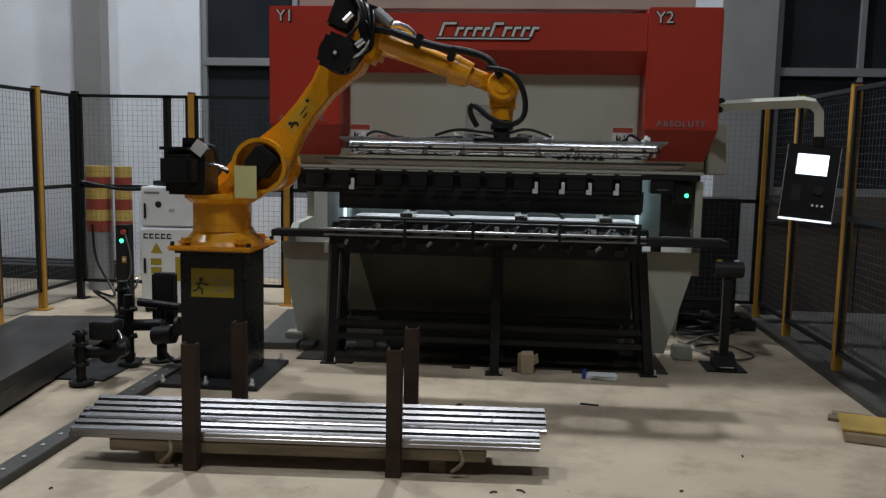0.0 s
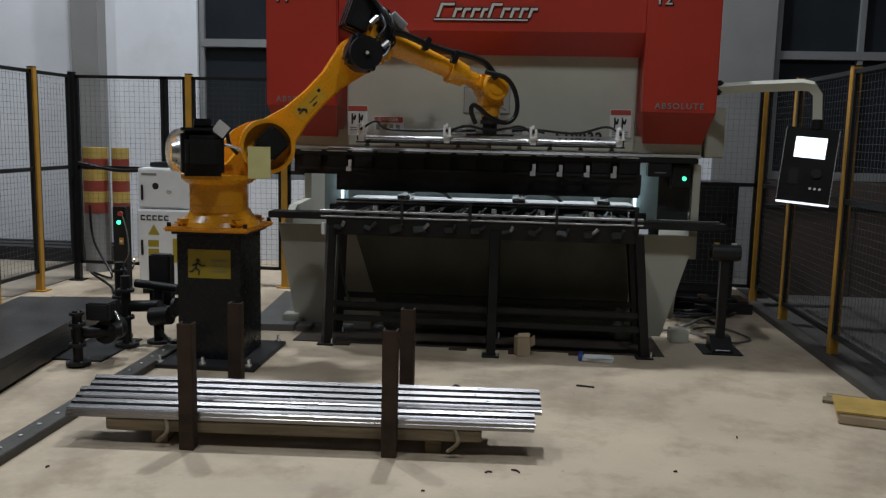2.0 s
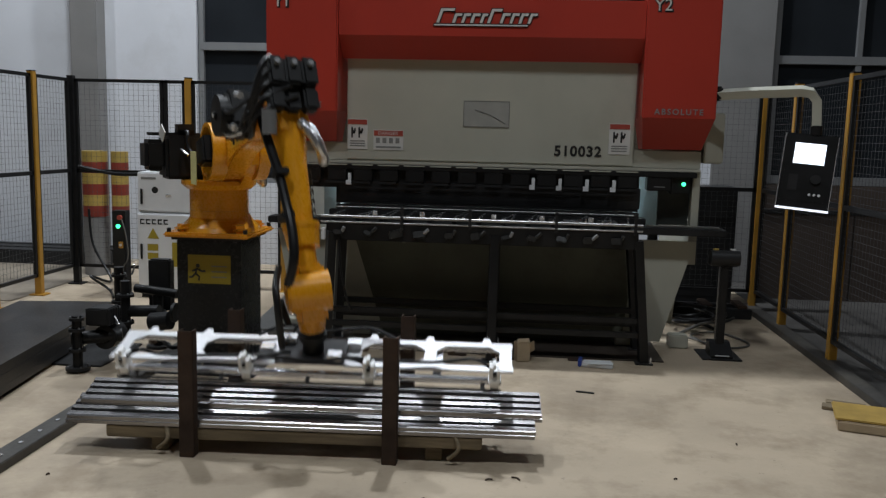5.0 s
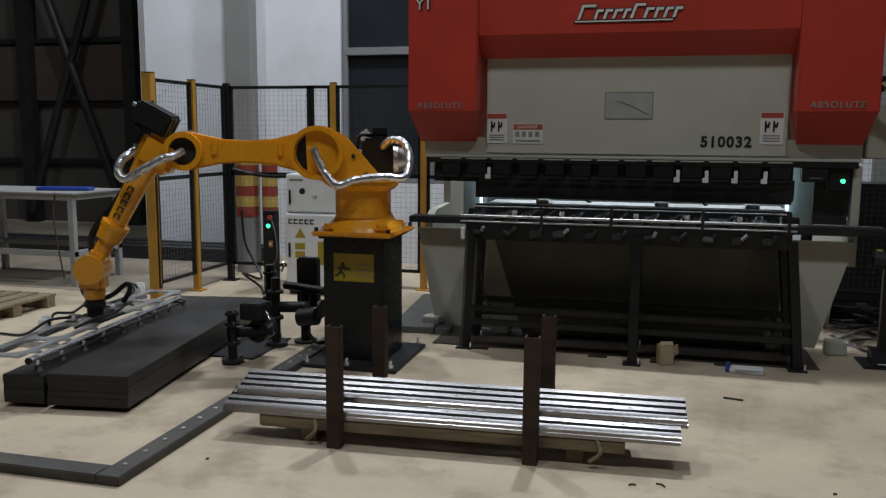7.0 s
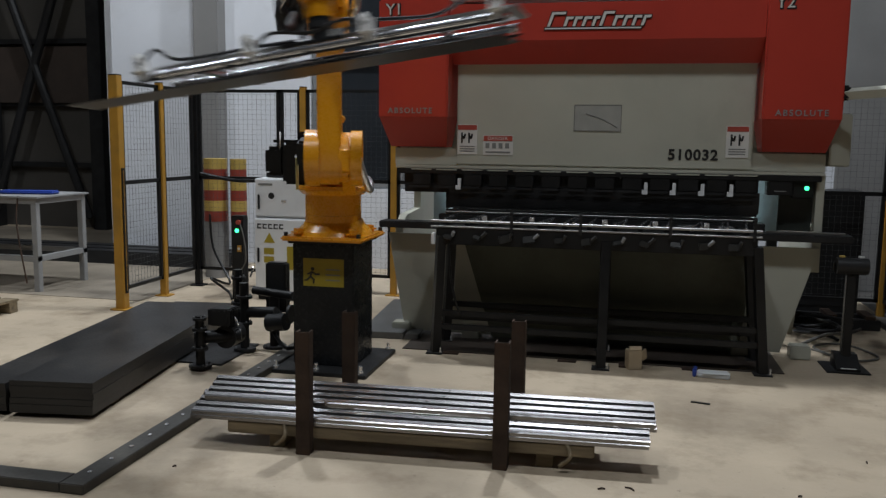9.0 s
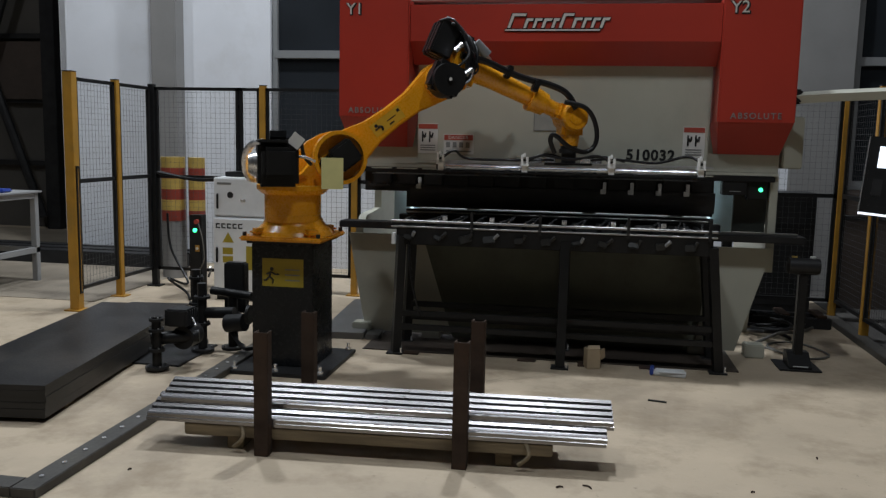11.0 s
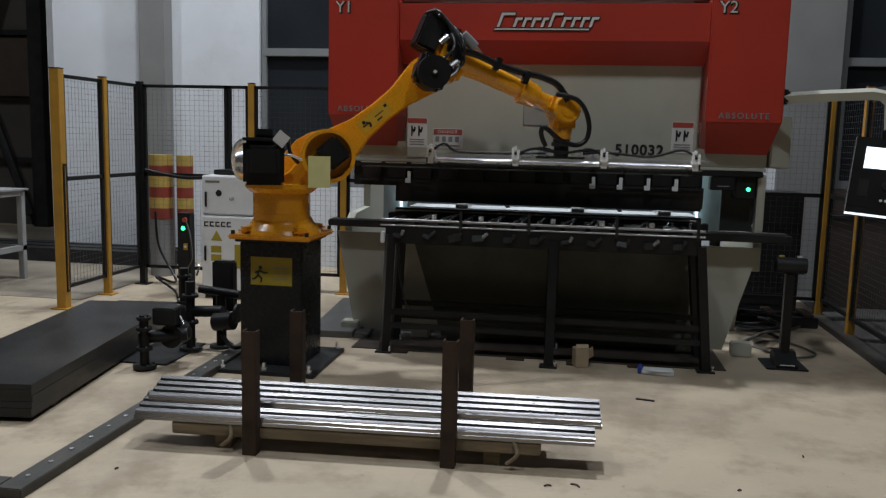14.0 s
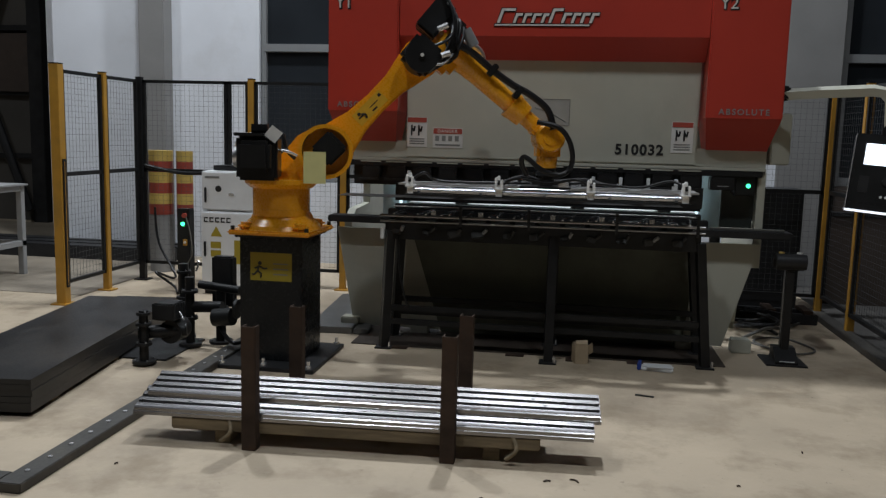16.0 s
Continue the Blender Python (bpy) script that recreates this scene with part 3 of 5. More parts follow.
bx("deck", BLACK, table, -1.19, TF + 0.04, 0.86, 0.97, TR - 0.01, 0.925, 0.004)
bx("apron", BLACK, table, -1.17, TF + 0.01, 0.80, 0.96, TF + 0.039, 0.925, 0.004)
for i in range(11):
    x = -1.08 + i * 0.19 + random.uniform(-0.02, 0.02)
    w, h, tilt = random.uniform(0.05, 0.10), random.uniform(0.03, 0.055), random.uniform(-22, 22)
    bm = bmesh.new()
    box(bm, -w / 2, -0.015, -h / 2, w / 2, 0.012, h / 2, 0.006, pose(x, TF - 0.006, 0.855, random.uniform(-25, 5), tilt, random.uniform(-20, 20)))
    part("ball_unit", bm, UNIT, table)
    cy("ball_seat", ALU if i % 3 == 0 else UNIT, table, (x + 0.03, TF - 0.006, 0.862), (x + 0.045 + 0.02 * (i % 2), TF - 0.012, 0.895), 0.012, seg=10)
for x in (-0.66, -0.19, 0.40, 0.93):
    bx("end_stop", MATT, table, x, TF - 0.012, 0.90, x + 0.02, TF + 0.006, 1.045, 0.003)
for x, fx in ((-1.15, -1.19), (-0.01, -0.01), (0.965, 1.05)):
    for y, fy in ((TF + 0.03, TF + 0.06 if x != -0.01 else TF - 0.07), (TR - 0.05, TR - 0.03)):
        bm = bmesh.new()
        tube(bm, [(x, y, 0.86), (fx, fy, 0.012)], 0.042, 4, 1)
        part("leg", bm, BLACK, table)
        bx("foot", MATT, table, fx - 0.06, fy - 0.05, 0.0, fx + 0.06, fy + 0.05, 0.012, 0.002)
        cy("foot_bolt", CHROME, table, (fx + 0.045, fy - 0.03, 0.012), (fx + 0.045, fy - 0.03, 0.05), 0.007, seg=8)
for z in (0.20, 0.30):
    bx("stretcher", BLACK, table, -1.15, TF + 0.04, z - 0.02, 1.03, TF + 0.075, z + 0.02, 0.003)
    bx("stretcher", BLACK, table, -1.15, TR - 0.07, z - 0.02, 1.03, TR - 0.035, z + 0.02, 0.003)
bx("latch", WHITEPL, table, -1.215, TF - 0.01, 0.80, -1.19, TF + 0.03, 0.88, 0.003)
tb("table_cable", HOSE, table, [(-1.09, TF, 0.82), (-1.07, TF - 0.02, 0.6), (-1.03, TF - 0.02, 0.4), (-1.0, TF + 0.02, 0.3)], 0.008)

# added dark brown sheet: gives the floor its shade below press and table
tray = thing("base_shade", "thin dark sheet under the press that holds the floor's shade", "tray", (0, 0, 0))
bx("shade_sheet", mat("shade_brown", (0.055, 0.042, 0.034), 0.55, 0.2, 0.3, 4, 0.1, 40), tray, -1.45, 5.97, 0.0, 1.20, 7.7, 0.008, 0.002)
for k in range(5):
    bx("front_strip", RUST, tray, -1.15 + 0.42 * k, 5.90 - 0.04 * (k % 2), 0.0, -1.02 + 0.42 * k, 5.969, 0.010, 0.002)

# ---- small things on the floor by the table ----
bm = bmesh.new()
box(bm, -0.05, -0.04, 0.0, 0.045, 0.04, 0.135, 0.004)
box(bm, 0.0, -0.003, 0.0, 0.05, 0.0, 0.07, 0, pose(0.046, -0.04, 0.065, 0, -12, 35))
box(bm, -0.045, -0.004, 0.0, 0.04, 0.0, 0.03, 0, pose(0, -0.036, 0.136, -40, 0, 0))
c = part("cardboard_box", bm, CARD)
tagged(c, "small open brown cardboard box on the concrete floor", "box")
c.matrix_basis = pose(0.21, 5.86, 0, 0, 0, 20)
bm = bmesh.new()
box(bm, -0.10, -0.06, 0.0, 0.11, 0.05, 0.028, 0.008)
box(bm, -0.07, -0.07, 0.0285, 0.10, 0.03, 0.034, 0.002, pose(0, 0, 0, 0, 0, 9))
c = part("parts_tray", bm, WHITEPL)
tagged(c, "white and blue plastic package lying on the floor", "package")
c.matrix_basis = pose(0.72, 5.80, 0, 0, 0, -8)
bx("blue_end", BLUE, c, -0.125, -0.062, 0.0, -0.101, 0.05, 0.05, 0.006, "blue end")
bm = bmesh.new()
box(bm, -0.055, -0.008, 0.0, 0.055, 0.008, 0.008)
c = part("steel_offcut", bm, INK)
tagged(c, "short black metal strip on the floor", "scrap")
c.matrix_basis = pose(0.59, 5.17, 0.0, 0, 0, -12)
bm = bmesh.new()
tube(bm, [(0, 0, 0.012), (0.03, 0.01, 0.04), (0.06, 0, 0.03), (0.05, -0.02, 0.012)], 0.01)
c = part("hook_scrap", bm, RUST)
tagged(c, "rusty bent hook lying on the floor", "scrap")
c.matrix_basis = pose(-0.22, 4.92, 0)

for x, y, a, n in ((0.05, 3.77, 20, 0.05), (0.17, 3.80, -35, 0.07), (-1.9, 3.55, 60, 0.025), (-0.22, 3.53, 10, 0.02), (1.3, 4.4, 80, 0.03), (0.9, 3.9, 15, 0.025)):
    bm = bmesh.new()
    tube(bm, [(-n / 3, 0, 0.004), (0, n * 0.12, 0.006), (n / 3, 0, 0.004)], 0.0038, 6, 3)
    c = part("swarf_chip", bm, RUST)
    tagged(c, "small dark scrap of metal on the floor", "scrap", "floor scraps")
    c.matrix_basis = pose(x, y, 0, 0, 0, a)

# ---- robot pedestal ----
ped = thing("robot_pedestal", "black painted steel pedestal bolted to the floor", "pedestal", (-1.815, 5.49, 0))
bx("base_plate", MATT, ped, -0.315, -0.36, 0.0, 0.345, 0.37, 0.025, 0.004)
bx("column", PEDESTAL, ped, -0.21, -0.19, 0.0255, 0.21, 0.23, 0.84, 0.006)
bx("head_plate", BLACK, ped, -0.235, -0.215, 0.8405, 0.245, 0.255, 0.868, 0.004)
for x in (-0.28, 0.0, 0.30):
    for y in (-0.32, 0.33):
        cy("anchor_bolt", CHROME, ped, (x, y, 0.0255), (x, y, 0.075), 0.011, seg=8)
        cy("anchor_nut", CHROME, ped, (x, y, 0.0255), (x, y, 0.042), 0.022, seg=6)
s = bx("warning_plate", STICKER, ped, -0.135, -0.194, 0.56, 0.145, -0.191, 0.745, 0, "faded yellow warning plate")
bm = bmesh.new()
yy = -0.1952
cyl(bm, (-0.07, yy, 0.675), (-0.07, yy + 0.001, 0.675), 0.013, seg=12)
for a in ([(-0.075, yy, 0.66), (-0.085, yy, 0.625)], [(-0.085, yy, 0.625), (-0.06, yy, 0.605), (-0.065, yy, 0.58)], [(-0.085, yy, 0.625), (-0.11, yy, 0.60), (-0.125, yy, 0.60)], [(-0.075, yy, 0.655), (-0.045, yy, 0.64), (-0.02, yy, 0.642)], [(-0.08, yy, 0.65), (-0.105, yy, 0.64)]):
    tube(bm, a, 0.006, 6, 1)
part("pictogram", bm, INK, s)
for k in range(3):
    bx("print_line", GREYINK, s, 0.02, -0.1955, 0.60 + 0.035 * k, 0.12, -0.1942, 0.608 + 0.035 * k, 0)

# ---- finished profiles on timbers between rusty stakes ----
LEDGE, RISE, LIP, FOLDS = 0.045, 0.0155, 0.022, 4


def profile_points():
    """Cross-section of the folded profile: y across, z up; four folds climbing to the back."""
    h = FOLDS / 2
    pts = [(-h * LEDGE - 0.007, 0.0), (-h * LEDGE - 0.006, LIP - 0.006), (-h * LEDGE, LIP)]
    for k in range(FOLDS):
        y, z = (k - h) * LEDGE, LIP + k * RISE
        pts += [(y + 0.001, z), (y + 0.58 * LEDGE, z + 0.0085)]
        if k < FOLDS - 1:
            pts += [(y + 0.64 * LEDGE, z + 0.001), (y + LEDGE - 0.004, z + 0.002)]
    return pts + [(h * LEDGE - 0.014, LIP + (FOLDS - 1) * RISE - 0.006)]


def profile_mesh(length=2.24, th=0.0025):
    bm = bmesh.new()
    pts = profile_points()
    low = [(y, z - th) for y, z in pts]
    low[0] = (pts[0][0] + th, pts[0][1])
    prism(bm, pts + low[::-1], "x", -length / 2, length / 2)
    return bm


def profile_holes(ob):
    for k, xs in ((1, (-0.86, 0.02, 0.86)), (2, (-0.75, 0.10, 0.80)), (3, (-0.72, 0.12, 0.82))):
        for x in xs:
            y, z = (k - FOLDS / 2) * LEDGE + 0.013, LIP + k * RISE + 0.0042
            cy("bolt_hole", INK, ob, (x, y, z - 0.001), (x, y, z + 0.0006), 0.006, seg=10)


STX, STY, STW = -0.845, 4.005, 2.75
STACK = pose(STX, STY, 0, 0, 0, STW)
timbers = thing("timber_bearers", "weathered timber bearers under the steel stack", "timber", (STX, STY, 0), turn=STW)
for y, x0, x1 in ((-0.055, -0.95, 0.85), (0.15, -0.90, 0.88)):
    bx("beam", TIMBER, timbers, x0, y - 0.04, 0.068, x1, y + 0.04, 0.1308, 0.006)
for x in (-0.70, 0.62):
    bx("bearer", TIMBER, timbers, x - 0.04, -0.07, 0.0, x + 0.04, 0.22, 0.0675, 0.004)
for x in (-0.66, 0.72):
    tb("tie_wire", TIMBER, timbers, [(x, -0.085, 0.13), (x + 0.02, -0.125, 0.08), (x - 0.03, -0.12, 0.03)], 0.010)
first = None
# two nested in front, then the shifted row that climbs behind them
for dx, dy, z in ((-0.024, -0.001, 0.1312), (-0.02, 0.003, 0.1499), (0.015, 2 * LEDGE, 0.1499 + 2 * RISE + 0.004)):
    m = STACK @ pose(dx, dy, z)
    if first is None:
        first = part("steel_profile", profile_mesh(), PROFILE)
        profile_holes(first)
        tagged(first, "long folded bright steel profile in a nested stack", "steel profile", "stacked profiles")
        first.matrix_basis = m
    else:
        copy_thing(first, m)
stake0 = None
for x, y in ((-1.38, 3.862), (-0.423, 3.906), (-1.315, 4.36), (-0.405, 4.38)):
    if stake0 is None:
        bm = bmesh.new()
        box(bm, -0.035, -0.03, 0, 0.035, -0.022, 0.61, 0.002)
        box(bm, 0.027, -0.0215, 0, 0.035, 0.03, 0.61, 0.002)
        box(bm, -0.035, -0.0215, 0, -0.027, 0.03, 0.61, 0.002)
        stake0 = part("stake", bm, RUST)
        tagged(stake0, "upright rusty steel stake holding the stack", "stake", "stakes round the stack")
        stake0.matrix_basis = pose(x, y, 0)
    else:
        copy_thing(stake0, pose(x, y, 0, 0, 0, random.uniform(-3, 3)))

# ---- raw sheet stacks ----
def sheet_stack(x, y, w, length, h, turn, label):
    t = thing("sheet_stack", label, "sheet stack", (x, y, 0), "raw sheet stacks", turn=turn)
    for yy in (0.3, length / 2, length - 0.35):
        bx("bearer", TIMBER, t, -w / 2 + 0.02, yy - 0.05, 0, w / 2 - 0.02, yy + 0.05, 0.025, 0.003)
    z = 0.0255
    while z < h - 0.004:
        d = random.uniform(0.03, 0.05)
        jx, jy = random.uniform(-0.003, 0.003), random.uniform(-0.005, 0.005)
        bx("sheet", SHEET, t, -w / 2 + jx, jy, z, w / 2 + jx, length + jy, min(h, z + d - 0.0003), 0.0006)
        z += d


sheet_stack(-2.89, 4.00, 0.47, 2.26, 0.203, 7.5, "stack of dark raw steel sheets on timber bearers")
sheet_stack(-3.27, 3.96, 0.24, 2.32, 0.183, 7.5, "lower stack of narrow dark steel sheets")

# ---- floor kerb channel of the cell ----
kerb = thing("kerb_channel", "dark steel channel edging fixed on the floor", "kerb", kind="structure")
bx("channel", KERB, kerb, -2.225, 3.17, 0.0, -2.11, 6.6, 0.045, 0.004)
bx("channel", KERB, kerb, -5.2, 3.17, 0.0, -2.226, 3.285, 0.045, 0.004)
bx("channel", KERB, kerb, 2.28, 3.0, 0.0, 2.40, 8.1, 0.05, 0.004)
for i in range(20):
    cy("anchor_nut", CHROME, kerb, (-2.167, 3.3 + 0.16 * i, 0.045), (-2.167, 3.3 + 0.16 * i, 0.052), 0.012, seg=6)

# ---- dark valve and pump stand ----
v = thing("valve_unit", "black pump and pipe valve assembly on the floor", "valve unit", (-2.50, 5.5, 0))
bx("plate", MATT, v, -0.36, -0.30, 0.0, 0.0, 0.30, 0.012, 0.003)
for name, p0, p1, r in (("standpipe", (-0.10, -0.40, 0.013), (-0.10, -0.40, 0.36), 0.030), ("standpipe", (-0.02, 0.10, 0.013), (-0.02, 0.10, 0.50), 0.032),
                        ("standpipe", (0.14, 0.26, 0.0), (0.14, 0.26, 0.42), 0.036), ("standpipe", (-0.16, 0.30, 0.013), (-0.16, 0.30, 0.56), 0.034),
                        ("pipe", (-0.16, -0.36, 0.20), (0.12, -0.24, 0.21), 0.044), ("pipe", (-0.10, 0.12, 0.28), (0.22, 0.10, 0.30), 0.040),
                        ("pipe", (-0.02, 0.26, 0.42), (0.30, 0.22, 0.40), 0.030), ("motor", (0.03, -0.30, 0.20), (0.03, -0.14, 0.20), 0.078),
                        ("motor", (0.20, 0.02, 0.24), (0.34, 0.0, 0.26), 0.062), ("hand_wheel", (0.37, -0.02, 0.32), (0.39, -0.02, 0.32), 0.066)):
    cy(name, BLACK, v, p0, p1, r, seg=20)
# pipe flanges with their bolts
for x, y, z, r in ((-0.10, -0.40, 0.013, 0.075), (-0.10, -0.40, 0.13, 0.052), (-0.10, -0.40, 0.26, 0.050), (-0.10, -0.40, 0.33, 0.046), (-0.02, 0.10, 0.013, 0.08), (-0.02, 0.10, 0.20, 0.055), (-0.02, 0.10, 0.39, 0.058),
                   (0.14, 0.26, 0.001, 0.085), (0.14, 0.26, 0.24, 0.058), (-0.16, 0.30, 0.013, 0.08), (-0.16, 0.30, 0.30, 0.056), (-0.16, 0.30, 0.49, 0.052)):
    fla = cy("flange", MATT, v, (x, y, z), (x, y, z + 0.018), r, seg=20)
    for k in range(4):
        a = radians(45 + 90 * k)
        bxp, byp = x + 0.8 * r * math.cos(a), y + 0.8 * r * math.sin(a)
        cy("flange_bolt", ALU, fla, (bxp, byp, z + 0.018), (bxp, byp, z + 0.028), 0.006, seg=6)
bm = bmesh.new()
box(bm, -0.06, -0.36, 0.285, 0.09, -0.20, 0.40, 0.012)
for k in range(5):
    box(bm, -0.064, -0.355 + 0.032 * k, 0.29, 0.094, -0.345 + 0.032 * k, 0.395)
part("actuator_box", bm, MATT, v, "ribbed dark actuator housing")
bm = bmesh.new()
for k in range(6):
    box(bm, 0.046, 0.325 + 0.013 * k, 0.26, 0.204, 0.330 + 0.013 * k, 0.61)
part("cooling_fins", bm, BLACK, v)
bx("junction_box", MATT, v, 0.05, 0.32, 0.25, 0.20, 0.40, 0.62, 0.01)
tb("lever", CHROME, v, [(0.05, -0.26, 0.36), (0.10, -0.29, 0.33), (0.13, -0.31, 0.29)], 0.007)
tb("lever", CHROME, v, [(-0.04, 0.25, 0.52), (-0.01, 0.22, 0.57), (0.0, 0.2, 0.60)], 0.007)
tb("hose", HOSE, v, [(0.20, 0.05, 0.2), (0.32, -0.05, 0.12), (0.40, -0.1, 0.10), (0.42, 0.1, 0.08)], 0.014)

# ---- robot controller cabinets ----
cab = thing("controller_cabinet", "white robot controller cabinet with smaller cabinet on top", "cabinet", (-3.02, 7.62, 0))
bx("body", WHITEPL, cab, -0.27, -0.17, 0.05, 0.27, 0.30, 0.78, 0.008)
bx("plinth", BLACK, cab, -0.25, -0.15, 0, 0.25, 0.28, 0.05, 0)
d = bx("door", WHITEPL, cab, -0.26, -0.186, 0.07, 0.26, -0.171, 0.77, 0.005)
bx("handle", BLACK, d, -0.235, -0.20, 0.36, -0.215, -0.187, 0.50, 0.004, "black door handle")
bm = bmesh.new()
prism(bm, [(-0.17, 0.55), (-0.06, 0.55), (-0.115, 0.645)], "y", -0.189, -0.187)
part("hazard_triangle", bm, STICKER, d)
for z in (0.44, 0.36):
    bx("label_plate", STICKER, d, -0.17, -0.189, z, -0.07, -0.187, z + 0.06, 0)
bx("label_plate", STICKER, d, 0.06, -0.189, 0.30, 0.14, -0.187, 0.52, 0)
bm = bmesh.new()
for i in range(5):
    box(bm, -0.235 + 0.055 * i, -0.189, 0.68, -0.195 + 0.055 * i, -0.187, 0.692)
    box(bm, -0.235 + 0.055 * i, -0.189, 0.715, -0.195 + 0.055 * i, -0.187, 0.727)
    box(bm, -0.235 + 0.055 * i, -0.189, 0.692, -0.224 + 0.055 * i, -0.187, 0.715)
part("emblem", bm, INK, d, "dark maker emblem of block strokes")
u = bx("upper_cabinet", WHITEPL, cab, -0.27, -0.15, 0.785, 0.25, 0.28, 1.15, 0.008)
bx("upper_door", WHITEPL, u, -0.26, -0.163, 0.80, 0.24, -0.151, 1.14, 0.004)
bx("handle", BLACK, u, -0.235, -0.176, 0.86, -0.215, -0.164, 1.0, 0.004)
bx("latch", CHROME, u, 0.0, -0.172, 0.93, 0.05, -0.164, 0.955, 0.003)
bx("maker_plate", GREYINK, u, -0.23, -0.166, 1.085, -0.09, -0.164, 1.105, 0)
cy("notice", INK, u, (-0.1, -0.164, 0.99), (-0.1, -0.1655, 0.99), 0.03)
bx("cable_tray", BLACK, u, -0.20, -0.05, 1.155, 0.30, 0.2, 1.20, 0.006)
pnl = thing("button_column", "dark push-button column with green lit lamp", "control box", (-3.43, 7.42, 0))
bx("column", BLACK, pnl, -0.06, -0.05, 0, 0.06, 0.06, 0.80, 0.006)
cy("indicator", GREENLED, pnl, (0.0, -0.051, 0.66), (0.0, -0.062, 0.66), 0.018)
cy("stop_button", REDST, pnl, (0.02, -0.051, 0.74), (0.02, -0.075, 0.74), 0.022)
bx("switch_plate", FENCEYEL, pnl, 0.0, -0.056, 0.46, 0.04, -0.051, 0.52, 0)
cy("button", WHITE, pnl, (0.02, -0.057, 0.49), (0.02, -0.065, 0.49), 0.012)
tb("cable", CABLE, pnl, [(0.03, -0.06, 0.74), (0.08, -0.08, 0.60), (0.10, -0.08, 0.4), (0.05, -0.07, 0.3)], 0.006)

# ---- striped barrier posts behind the fence ----
for x, r, h in ((-4.25, 0.125, 1.30), (-3.98, 0.085, 1.28)):
    b = thing("barrier_post", "grey post with red and yellow reflective bands", "post", (x, 8.55, 0), "barrier posts")
    cy("shaft", PILLAR, b, (0, 0, 0), (0, 0, 0.62), r)
    z = 0.62
    k = 0
    while z < h - 0.01:
        cy("band", (REFLRED, REFLYEL)[k % 2], b, (0, 0, z), (0, 0, z + 0.112), r + 0.002)
        z += 0.113
        k += 1

# ---- white bench outside the cell ----
wb = thing("work_bench", "white painted steel frame bench", "bench", (-5.9, 7.55, 0))
for x in (-1.0, 0.45):
    for y in (-0.35, 0.35):
        bx("leg", BENCH, wb, x - 0.03, y - 0.03, 0, x + 0.03, y + 0.03, 0.86, 0.004)
for z in (0.30, 0.86):
    for y in (-0.35, 0.35):
        bx("rail", BENCH, wb, -1.03, y - 0.029, z, 0.48, y + 0.029, z + 0.055, 0.003)
    for x in (-1.0, 0.45):
        bx("rail", BENCH, wb, x - 0.029, -0.319, z, x + 0.029, 0.319, z + 0.055, 0.003)
bx("top", BENCH, wb, -1.06, -0.40, 0.916, 0.51, 0.40, 0.935, 0.003)
bm = bmesh.new()
box(bm, -0.28, -0.09, 0.0, 0.28, 0.09, 0.035, 0.015)
c = part("tool_case", bm, BLUE)
tagged(c, "flat blue tool case on the white bench", "tool case")
c.matrix_basis = pose(-5.75, 7.5, 0.9355, 0, 0, 12)
tb("air_line", RUST, None, [(-5.62, 7.18, 0.936), (-5.6, 7.12, 0.7), (-5.55, 7.1, 0.4), (-5.5, 7.1, 0.1)], 0.008)
tagged(bpy.data.objects["air_line"], "thin brown air hose hanging from the bench", "hose")
pal = thing("wood_pallet", "pale wooden pallet lying on the floor", "pallet", (-5.6, 5.9, 0))
for y in (-0.4, 0.0, 0.4):
    bx("bearer", TIMBER, pal, -0.6, y - 0.05, 0, 0.6, y + 0.05, 0.09, 0.003)
for i in range(7):
    bx("board", TIMBER, pal, -0.6 + 0.176 * i, -0.47, 0.0905, -0.6 + 0.176 * i + 0.14, 0.47, 0.112, 0.002)
pal2 = thing("wood_offcut", "dark wooden board offcut lying on the floor", "board", (2.10, 5.12, 0), turn=-20)
bx("board", TIMBER, pal2, -0.12, -0.09, 0, 0.13, 0.0, 0.02, 0.003)
bx("board", TIMBER, pal2, -0.10, 0.02, 0, 0.12, 0.09, 0.018, 0.003)
cb = thing("parts_carton", "low brown carton with dull yellow board on top", "carton", (2.10, 4.82, 0), turn=-16)
bx("body", CARD, cb, -0.15, -0.16, 0, 0.16, 0.16, 0.055, 0.006)
bx("lid", mat("yellow_board", (0.34, 0.22, 0.05), 0.7, 0, 0.2, 9), cb, -0.165, -0.15, 0.0555, 0.16, 0.175, 0.068, 0.006, "yellow board")
dk = thing("pipe_rack", "dark steel beams lying on the floor beyond the fence", "steel beams", (-6.6, 9.3, 0))
for k in range(3):
    bx("beam", MATT, dk, -2.6, -0.3 + 0.25 * k, 0, 2.2, -0.12 + 0.25 * k, 0.16, 0.006)


# thin sheet that paints the dim light beyond the side fence onto the floor
bm = bmesh.new()
box(bm, 2.43, 3.6, 0.0, 6.5, 9.58, 0.006)
tagged(part("floor_strip", bm, mat("darkened_floor", (0.085, 0.08, 0.075), 0.5, 0, 0.25, 2, 0.05, 40, (0.05, 0.047, 0.045), 0.6)), "floor beyond the side fence, darkened in colour for its dim light", "floor", kind="structure")
# thin sheet in a darker base colour than the main floor
bm = bmesh.new()
box(bm, -16, 7.05, 0.0, -4.27, 12.19, 0.005)
tagged(part("floor_strip", bm, mat("darker_concrete", (0.26, 0.22, 0.17), 0.6, 0, 0.25, 1.5, 0.1, 40, (0.09, 0.075, 0.06), 0.7)), "darker concrete with random stains beyond the gate", "floor", kind="structure")
pb = thing("board_wall", "low brown boarded wall beyond the fence", "partition", (4.3, 8.66, 0))
